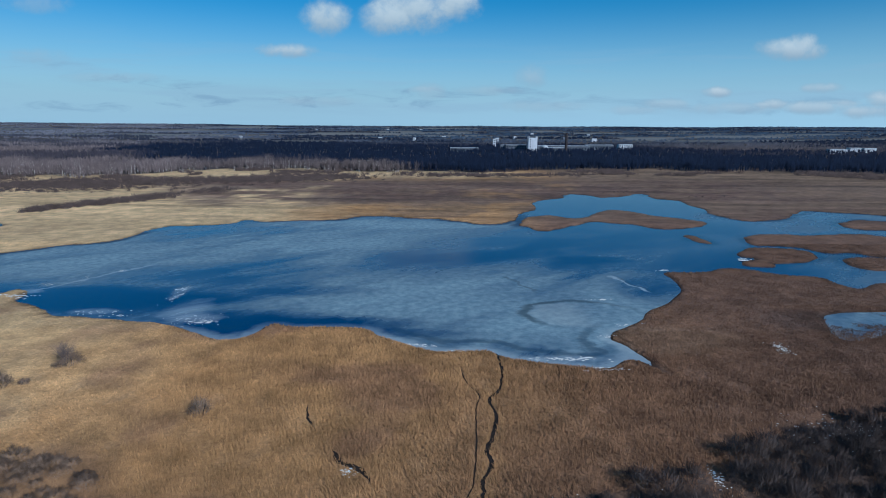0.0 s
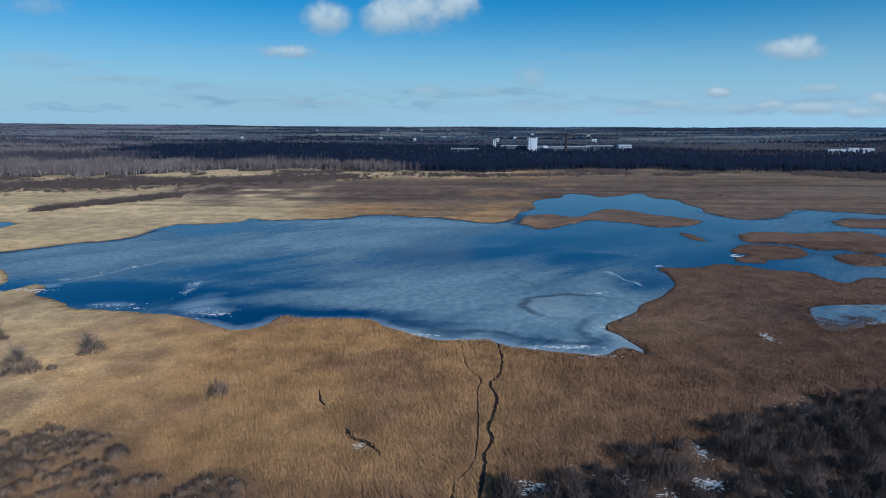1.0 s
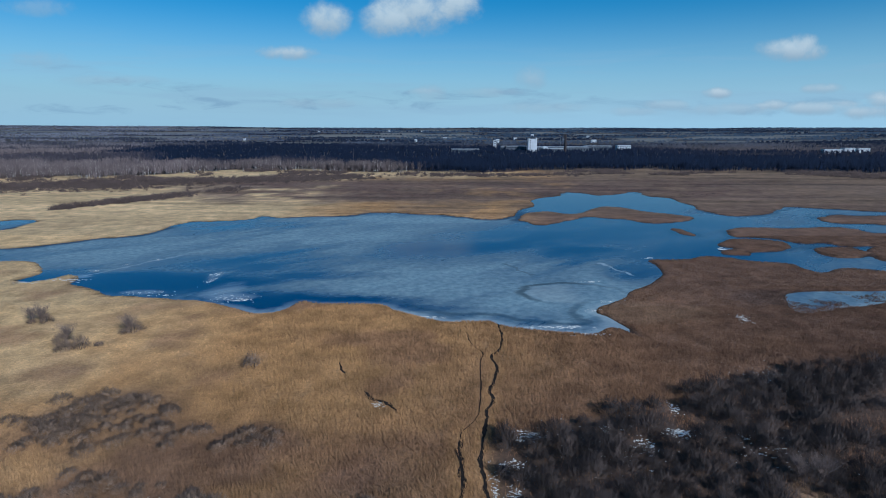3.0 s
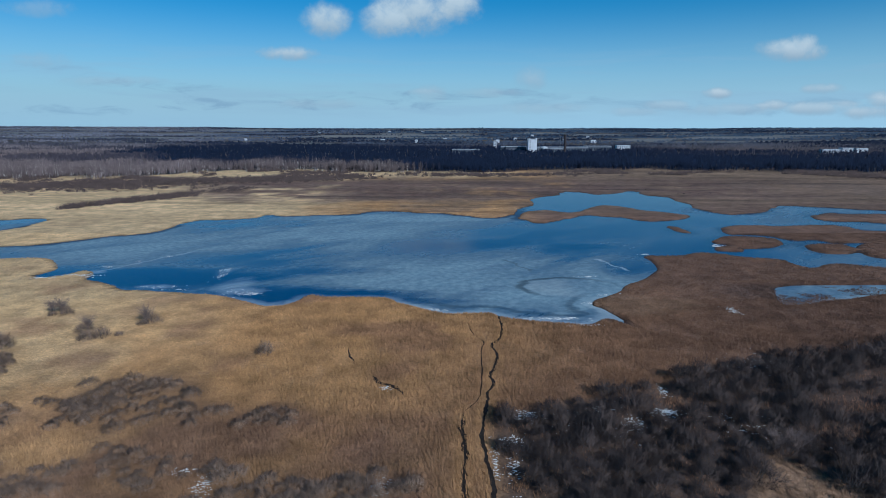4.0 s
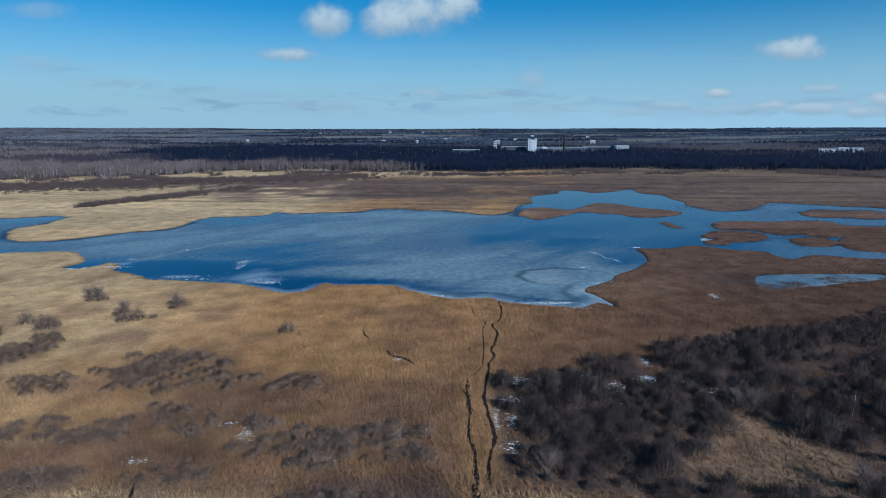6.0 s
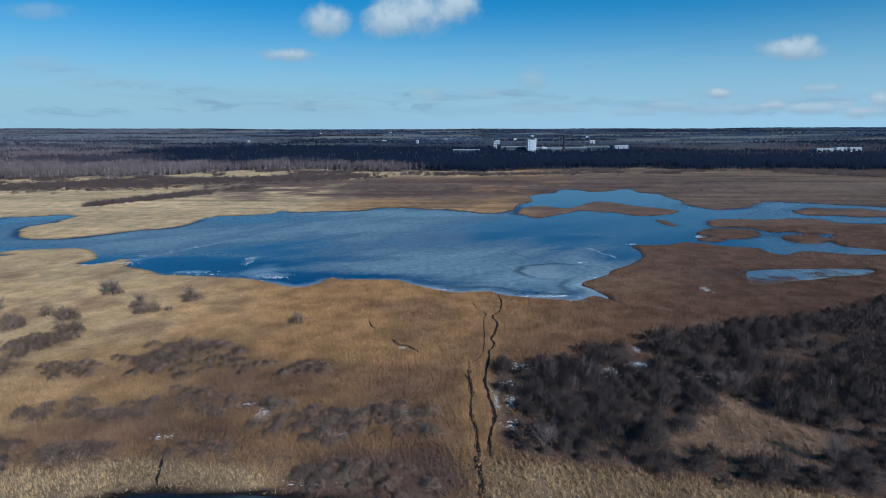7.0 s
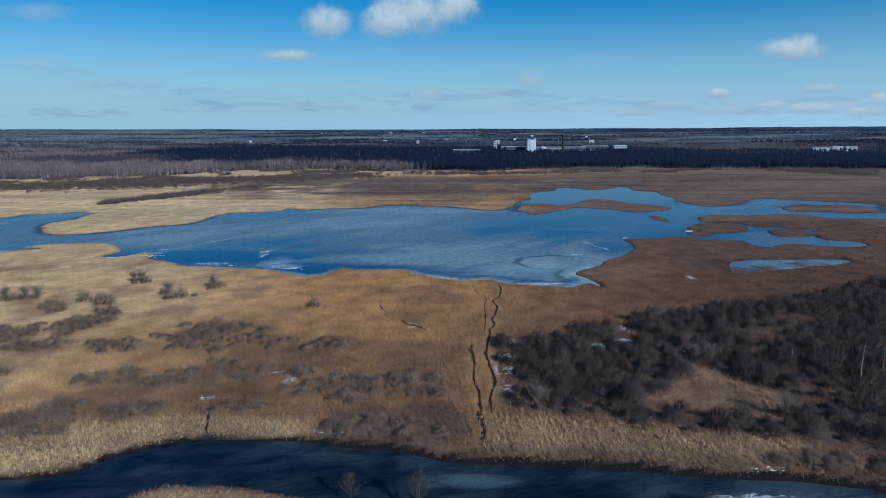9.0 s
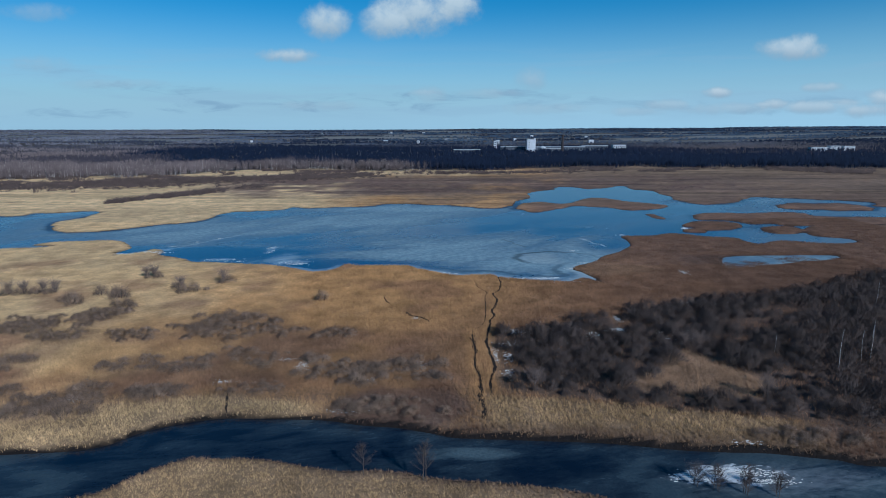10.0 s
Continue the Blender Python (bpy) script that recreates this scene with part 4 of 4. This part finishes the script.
joined("willow_thicket", [s for s in rest if s[2] == "right" and s not in beyond], fuller, M_THICKET_SHADED, "dark grey-brown leafless willow thicket beside the reeds", "thicket")
joined("marsh_thicket", [s for s in rest if s[2] == "left"], fuller, M_TWIG, "low grey-brown leafless willow scrub in dry reeds", "thicket", (0.55, 0.95), 0.66)


tussocks = [(154, 545), (158, 541), (163, 547), (172, 550), (176, 545), (183, 552), (189, 547), (147, 538), (166, 539), (196, 543), (214, 508), (219, 506), (226, 509), (232, 505), (238, 508), (245, 510)]
joined("sedge_tussock", tussocks, both, M_STEM, "dark sedge tussocks standing in the ice", "tussock", (0.25, 0.5))


def tree_meshes(tall, r, limbs, twigs, seed, trunk=0.11):
    g = np.random.default_rng(seed)
    bend = np.cumsum(g.normal(0, 0.008 * tall, (6, 2)), 0)
    axis = np.column_stack([bend - bend[0], np.linspace(-0.3, tall, 6)])
    trunk_mesh = rods(axis[None], np.linspace(trunk, 0.02, 6)[None], 6)
    t = g.uniform(0.28, 0.96, limbs)
    start = np.stack([np.interp(t * tall, axis[:, 2], axis[:, k]) for k in range(3)], 1)
    a = g.uniform(0, 2 * math.pi, limbs)
    reach = r * (1.15 - t) * g.uniform(0.6, 1.1, limbs)
    end = start + np.stack([np.cos(a) * reach, np.sin(a) * reach, reach * g.uniform(0.8, 1.5, limbs)], 1)
    mid = (start + end) / 2 - np.array((0, 0, 0.06)) * reach[:, None]
    limb_mesh = rods(np.stack([start, mid, end], 1), np.tile((0.04, 0.025, 0.01), (limbs, 1)))
    pick, s = g.integers(0, limbs, twigs), g.uniform(0.2, 1, twigs)[:, None]
    base = start[pick] * (1 - s) + end[pick] * s
    tip = base + np.stack([g.normal(0, 0.45, twigs), g.normal(0, 0.45, twigs), g.uniform(-0.1, 0.6, twigs)], 1) * r * 0.4
    return trunk_mesh, limb_mesh, shards(base, tip, g.uniform(0.015, 0.035, twigs), g.uniform(0, math.pi, twigs))


def tree(x, y, tall, r, seed, bark, label, name, stems=1, twig=None):
    root = new(name)
    root.matrix_basis = pose(x, y, float(height(np.array([x]), np.array([y]))[0]))
    for k in range(stems):
        trunk_mesh, limb_mesh, twig_mesh = tree_meshes(tall * (1 - 0.13 * k), r, 30, 900 // stems + 120, seed + k, 0.04 + 0.005 * tall)
        shift = Vector((0.5 * math.cos(2.4 * k), 0.5 * math.sin(2.4 * k), 0)) if k else Vector()
        crown = (np.concatenate([limb_mesh[0], twig_mesh[0]]), np.concatenate([limb_mesh[1], twig_mesh[1] + len(limb_mesh[0])]))
        for nm, data, mat in (("trunk", trunk_mesh, bark), ("crown", crown, twig or M_ALDER)):
            ob = mesh_object(nm, tri_mesh(nm, *data), mat, root)
            ob.location = shift
    return tagged(root, label, "tree")


for q, (x, y, tall) in enumerate([(92.4, 49.4, 10.5), (102, 55, 8.0), (105.8, 56.8, 9.5), (113.5, 67.4, 7.0), (81.8, 59.6, 6.0), (141, 104, 8.0)]):
    tree(x, y, tall, 1.5, 100 + 7 * q, M_BIRCH, "slender leafless white-barked birch above the thicket", "birch_tree")
for q, (x, y, tall, stems) in enumerate([(-10.8, 0.2, 8.0, 2), (-21.8, 2.4, 5.5, 1), (35.9, 0.3, 5.0, 2), (38.9, -0.7, 5.5, 3), (43.3, -1.8, 6.5, 3), (48.2, -2.9, 5.5, 2)]):
    tree(x, y, tall, 2.9, 200 + 11 * q, M_STEM, "small leafless dark alder on the river bank", "alder_tree", stems)
for q, (x, y, tall, stems) in enumerate([(64.3, 31.4, 5.5, 3), (58.5, 62.3, 4.0, 1), (62.4, 62.1, 4.5, 1), (13.2, 35.7, 4.5, 1), (-129, 148, 4.4, 4), (-96.4, 138.6, 5.0, 4), (-167, 124, 4.2, 4), (-160, 124.5, 4.6, 4), (-155.5, 124.5, 4.8, 4), (-172, 123, 4.2, 3), (-110.6, 131.6, 3.4, 3), (-132, 147.6, 4.0, 4)]):
    tree(x, y, tall, 4.4, 300 + 11 * q, M_STEM, "small leafless grey-brown tree standing in the reeds", "bare_tree", stems, M_BRANCH)

# ---- woods ----
def bare_trees(x, y, tall, colour, boughs, twig_width, trunk_width, trunk_colour, wide=0.17):
    """Leafless trees far off: a trunk and a sheaf of upright boughs each."""
    n = len(x)
    z = height(x, y)
    foot = np.stack([x, y, z - 0.3], 1)
    pts, tri, tones = [], [], []

    def put(base, tip, width, tint):
        p, t = shards(base, tip, width, rng.uniform(-0.6, 0.6, len(base)))
        tri.append(t + sum(len(q) for q in pts)), pts.append(p), tones.append(np.repeat(tint, 3, axis=0))

    put(foot, foot + np.column_stack([rng.normal(0, 0.3, (n, 2)), tall * 0.9]), np.full(n, trunk_width), trunk_colour)
    for b in range(boughs):
        up = rng.uniform(0.12, 0.6, n) if wide < 0.3 else rng.uniform(-0.05, 0.3, n)
        base = foot + np.column_stack([rng.normal(0, 1, (n, 2)) * (0.25 if wide < 0.3 else 1.3), tall * up])
        spread_r = tall * wide * (1.2 - up)
        tip = base + np.column_stack([rng.normal(0, 1, (n, 2)) * spread_r[:, None], (tall * (1.0 - up)) * rng.uniform(0.5, 1.0, n)])
        put(base, tip, twig_width * rng.uniform(0.6, 1.4, n), colour * rng.uniform(0.87, 1.13, n)[:, None])
    return np.concatenate(pts), np.concatenate(tri), np.concatenate(tones)


def wood_tone(x, y):
    """Grey-brown birch and alder in the west, dark spruce and pine in the middle; haze and cloud shade are put into the
    colours.
    """
    n, m = field(x, y, 220.0, 4), field(x * 0.35 + 900, y, 150.0, 3)
    d = wood(x, y)
    # belt of dark conifers; cloud shade over it and haze are put into b
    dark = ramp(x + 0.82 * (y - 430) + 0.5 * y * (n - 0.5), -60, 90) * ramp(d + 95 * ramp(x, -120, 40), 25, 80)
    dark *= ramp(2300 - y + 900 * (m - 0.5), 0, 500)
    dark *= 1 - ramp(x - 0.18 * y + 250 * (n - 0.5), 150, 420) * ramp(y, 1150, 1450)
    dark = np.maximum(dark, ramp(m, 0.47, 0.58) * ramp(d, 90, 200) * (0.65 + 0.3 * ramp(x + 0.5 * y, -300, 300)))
    # c: far woods, with the blue haze of distance put into the colour
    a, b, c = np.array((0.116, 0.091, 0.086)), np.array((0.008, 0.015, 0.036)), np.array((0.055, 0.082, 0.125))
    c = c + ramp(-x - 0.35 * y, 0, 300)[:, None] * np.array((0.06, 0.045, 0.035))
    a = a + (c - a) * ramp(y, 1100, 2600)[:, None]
    a = a + ramp(-x - 0.1 * y, 0, 300)[:, None] * np.array((0.038, 0.030, 0.030))
    a = a * (0.62 + 0.76 * field(x + 31, y * 0.6, 26.0, 3))[:, None]
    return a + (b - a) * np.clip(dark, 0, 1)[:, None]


def woods(name, spots, tall, boughs, twig, trunk, label, white=0.0, colour=None, wide=0.17):
    x, y = spots[:, 0], spots[:, 1]
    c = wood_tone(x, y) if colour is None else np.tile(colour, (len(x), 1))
    t = tall * rng.uniform(0.45 if colour is None else 0.3, 1.2, len(x)) * (0.55 + 0.9 * field(x + 20, y, 45.0, 3))
    pale = (rng.random(len(x)) < white) & (c[:, 0] > 0.07)
    trunks = np.where(pale[:, None], np.array((0.56, 0.52, 0.47)), c * 1.1)
    data = bare_trees(x, y, t, c, boughs, twig, trunk, trunks, wide)
    return tagged(mesh_object(name, tri_mesh(name, *data), M_WOODS), label, "woods", kind="stuff")


def wood_spots(count, near, far, lo, hi):
    y = rng.uniform(near, far, count)
    x = rng.uniform(-1, 1, count) * (0.80 * (y + 120)) - 5
    d = wood(x, y)
    return np.stack([x, y], 1)[(d > lo) & (d < hi)]


woods("birch_wood", wood_spots(30000, 550, 1150, -12, 170), 15.0, 12, 0.5, 0.42, "leafless grey-brown birch wood at the marsh edge with white trunks", 0.35)
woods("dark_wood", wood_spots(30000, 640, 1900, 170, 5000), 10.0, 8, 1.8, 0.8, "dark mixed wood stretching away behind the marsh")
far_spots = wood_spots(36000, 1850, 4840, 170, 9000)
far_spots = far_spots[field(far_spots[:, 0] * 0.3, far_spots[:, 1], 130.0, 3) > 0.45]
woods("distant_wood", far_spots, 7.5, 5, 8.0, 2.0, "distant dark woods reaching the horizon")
scrub_spots = wood_spots(34000, 480, 900, -110, 20)
scrub_spots = scrub_spots[(field(scrub_spots[:, 0], scrub_spots[:, 1], 38.0, 3) > 0.59)]
belts = np.concatenate([np.stack([rng.normal(u0, a, k), rng.normal(v0, b, k)], 1) for u0, v0, a, b, k in ((-480, 560, 70, 22, 1100), (-370, 590, 50, 22, 900), (-300, 640, 40, 18, 350), (-215, 655, 32, 16, 700), (-150, 690, 30, 20, 600), (60, 730, 60, 12, 260))])
line = rng.uniform(0, 1, 900)
line = line[rng.random(900) < ramp(field(line * 190, 0 * line + 40, 24.0, 2), 0.47, 0.6)]
hedge = np.stack([-292 + 105 * line + rng.normal(0, 3 + 8 * line), 405 + 190 * line + rng.normal(0, 5 + 9 * line)], 1)
woods("marsh_scrub", np.concatenate([scrub_spots, hedge, belts]), 4.6, 20, 0.34, 0.25, "brown leafless scrub along the far marsh edge", 0.0, np.array((0.105, 0.076, 0.066)), 0.42)


# ---- factory and houses ----
def box(x0, x1, y0, y1, z0, z1):
    bm = bmesh.new()
    bmesh.ops.create_cube(bm, size=1.0, matrix=Matrix.Translation(((x0 + x1) / 2, (y0 + y1) / 2, (z0 + z1) / 2)) @ Matrix.Diagonal((x1 - x0, y1 - y0, z1 - z0, 1)))
    return bm


M_WHITE = plain("white_cladding", (0.47, 0.49, 0.52), 0.6, 0.14, 0.1)
M_GREY = plain("grey_sheet_wall", (0.085, 0.095, 0.115), 0.6, 0.25, 0.1)
M_ROOF = plain("light_sheet_roof", (0.42, 0.44, 0.46), 0.5, 0.12, 0.1)
M_BRICK = plain("dark_brick", (0.042, 0.035, 0.036), 0.9, 0.25, 0.3)
M_PANE = plain("dark_window", (0.03, 0.04, 0.055), 0.15, 0.2, 0.2, 0.5)


def building(name, x, y, w, d, h, wall, label, floors=2, bays=6, turn=0.0, roof=M_ROOF, ridge=0.0):
    root = new(name)
    root.matrix_basis = pose(x, y, float(height(np.array([x]), np.array([y]))[0]), 0, 0, turn)
    part("wall", box(-w / 2, w / 2, -d / 2, d / 2, -0.5, h), wall, root)
    if ridge:
        bm = bmesh.new()
        a = [bm.verts.new(q) for q in ((-w / 2 - 0.4, -d / 2 - 0.4, h), (-w / 2 - 0.4, d / 2 + 0.4, h), (-w / 2 - 0.4, 0, h + ridge))]
        b = [bm.verts.new(q) for q in ((w / 2 + 0.4, -d / 2 - 0.4, h), (w / 2 + 0.4, d / 2 + 0.4, h), (w / 2 + 0.4, 0, h + ridge))]
        bm.faces.new(a), bm.faces.new(b[::-1])
        for p, q in ((0, 1), (1, 2), (2, 0)):
            bm.faces.new((a[q], a[p], b[p], b[q]))
        part("roof", bm, roof, root)
    else:
        part("roof", box(-w / 2 - 0.3, w / 2 + 0.3, -d / 2 - 0.3, d / 2 + 0.3, h, h + 0.6), roof, root)
    for f in range(floors):
        for c in range(bays):
            wx, wz = -w / 2 + (c + 0.5) * w / bays, (f + 0.5) * h / floors
            part("window", box(wx - 0.3 * w / bays, wx + 0.3 * w / bays, -d / 2 - 0.12, -d / 2 + 0.05, wz - 0.22 * h / floors, wz + 0.22 * h / floors), M_PANE, root)
    return tagged(root, label, "building")


tower = building("factory_tower", 215, 1451, 18, 18, 32, M_WHITE, "tall white factory tower block above the woods", 0, 0)
part("stair_shaft", box(9.1, 12.5, -7, 4, -0.5, 35.5), M_WHITE, tower)
part("plant_room", box(-4, 4, -4, 4, 32.6, 35), M_GREY, tower)
for k in range(7):
    part("window", box(-6, -3.5, -9.15, -8.9, 3 + 4.1 * k, 4.8 + 4.1 * k), M_PANE, tower)


def chimney(x, y, tall, r0, r1, mat, name, label):
    root = new(name)
    root.matrix_basis = pose(x, y, float(height(np.array([x]), np.array([y]))[0]))
    bm = bmesh.new()
    bmesh.ops.create_cone(bm, cap_ends=True, segments=16, radius1=r0, radius2=r1, depth=tall, matrix=Matrix.Translation((0, 0, tall / 2 - 0.5)))
    part("shaft", bm, mat, root)
    bm = bmesh.new()
    bmesh.ops.create_cone(bm, cap_ends=True, segments=16, radius1=r1 * 1.2, radius2=r1 * 1.2, depth=1.4, matrix=Matrix.Translation((0, 0, tall - 0.9)))
    part("rim", bm, mat, root)
    return tagged(root, label, "chimney")


chimney(268, 1300, 46, 3.3, 2.4, M_BRICK, "brick_chimney", "tall dark brick factory chimney")
chimney(305, 1550, 40, 1.3, 0.9, M_GREY, "steel_chimney", "slim grey steel chimney behind the factory")
building("factory_hall", 292, 1469, 133, 28, 12.5, M_GREY, "long grey factory hall with a pale roof", 1, 18)
building("factory_annex", 182, 1496, 53, 24, 13.5, M_GREY, "grey factory annex beside the tower", 2, 8)
building("factory_shed", 262, 1416, 48, 18, 10, M_GREY, "low grey factory shed", 1, 9)
building("factory_shed", 407, 1558, 70, 22, 12.5, M_GREY, "low grey factory shed with a pale roof", 1, 10)
building("factory_shed", 482, 1584, 36, 20, 13, M_WHITE, "low white factory shed beside the hall", 2, 6)
building("warehouse", 49, 1398, 66, 20, 9.5, M_GREY, "low grey warehouse with a pale roof in the woods", 1, 9)
building("lift_house", 142, 1664, 8, 8, 24, M_WHITE, "small white tower beside the factory", 4, 1)
building("factory_shed", 157, 1505, 27, 16, 13, M_GREY, "low grey factory shed by the annex", 1, 5)
# a round silo with a pale domed roof
silo = new("storage_dome")
silo.matrix_basis = pose(241, 1416, 0)
bm = bmesh.new()
bmesh.ops.create_cone(bm, cap_ends=True, segments=24, radius1=8, radius2=8, depth=13, matrix=Matrix.Translation((0, 0, 6)))
part("shell", bm, M_GREY, silo)
bm = bmesh.new()
bmesh.ops.create_uvsphere(bm, u_segments=24, v_segments=10, radius=8.2, matrix=Matrix.Translation((0, 0, 12)) @ Matrix.Diagonal((1, 1, 0.6, 1)))
part("dome", bm, M_ROOF, silo)
tagged(silo, "round storage building with a pale domed roof", "silo")
for k, (x, y, w, h) in enumerate([(926, 1400, 42, 9.5), (968, 1404, 26, 12.5), (998, 1398, 28, 12)]):
    building("apartment_block", x, y, w, 16, h, M_WHITE, "white apartment block rising above the woods", 5, 10)
for k in range(16):
    x, y = rng.uniform(-900, 900), rng.uniform(2000, 3600)
    if k < 7:
        x, y = rng.uniform(-250, 420), rng.uniform(1950, 2500)
    building("house", x, y, rng.uniform(9, 18), 8, rng.uniform(8, 10.5), M_WHITE if k % 3 else M_GREY, "small pale house among the far woods", 2, 3, rng.uniform(-25, 25), M_ROOF if k % 2 else M_BRICK, 3.0)


# ---- old snow ----
def snow(name, spots, label, many=5):
    """Thin crusts of old snow: (x, y, radius, count) scattered as low ragged mounds."""
    pts, tri = [], []
    n = 0
    for x, y, a, b, count, size in spots:
        for _ in range(count * many):
            cx, cy = x + rng.normal(0, a * 0.5), y + rng.normal(0, b * 0.5)
            r = size * 0.36 * float(np.exp(rng.normal(0, 0.5)))
            ang = np.linspace(0, 2 * math.pi, 9)[:-1]
            rr = r * rng.uniform(0.25, 1.3, 8)
            px, py = cx + np.cos(ang) * rr * 2.0, cy + np.sin(ang) * rr * 0.8
            hx, hy = np.append(px, cx), np.append(py, cy)
            z = np.maximum(height(hx, hy), 0.0)
            top = np.append(np.full(8, -0.02), 0.10) + z.max()
            pts.append(np.column_stack([hx, hy, top]))
            k = np.arange(8)
            tri.append(np.stack([k, (k + 1) % 8, np.full(8, 8)], 1) + n)
            n += 9
    ob = mesh_object(name, tri_mesh(name, np.concatenate(pts), np.concatenate(tri)), M_SNOW)
    return tagged(ob, label, "snow", kind="stuff")


snow("shore_snow", [(-76.6, 173.2, 5, 2.5, 24, 0.6), (-79.5, 176.5, 8, 5, 26, 0.4), (-98.1, 211, 2.5, 3, 10, 0.6), (-96.1, 201, 2, 6, 14, 0.45), (-114.5, 183, 9, 3, 16, 0.5), (-103.9, 179.3, 5, 1.5, 8, 0.45),
                    (-153.9, 200.4, 7, 2.5, 22, 1.0), (-167.2, 195.1, 5, 1.2, 8, 0.9), (-152, 216.1, 3, 2, 9, 0.5), (-144.4, 227.2, 1.5, 3, 6, 0.45), (-135.8, 238.3, 2, 4, 6, 0.45),
                    (32.8, 144.6, 8, 1.5, 40, 0.6), (40.9, 137.2, 5, 1.5, 24, 0.6), (-7.4, 154.1, 5, 1.2, 20, 0.6), (5.6, 149.4, 6, 1.0, 14, 0.5), (94.3, 243.4, 3, 1, 8, 0.9), (49.1, 161.6, 3, 1.2, 8, 0.6), (56.2, 171.9, 4, 2, 9, 0.5),
                    (56.2, 199.3, 6, 1, 8, 0.6), (141.2, 265.9, 3, 4, 8, 0.9)], "crusts of white snow along the lake shore", 2)
snow("marsh_snow", SNOW_PATCHES, "scraps of old snow between bushes and reeds")
snow("river_snow", [(44.8, 4.3, 6, 1.5, 60, 0.34), (35.9, 2.7, 3.5, 0.9, 30, 0.3), (49.6, 1.7, 5, 0.8, 24, 0.3)], "broken white snow crust on the river ice")
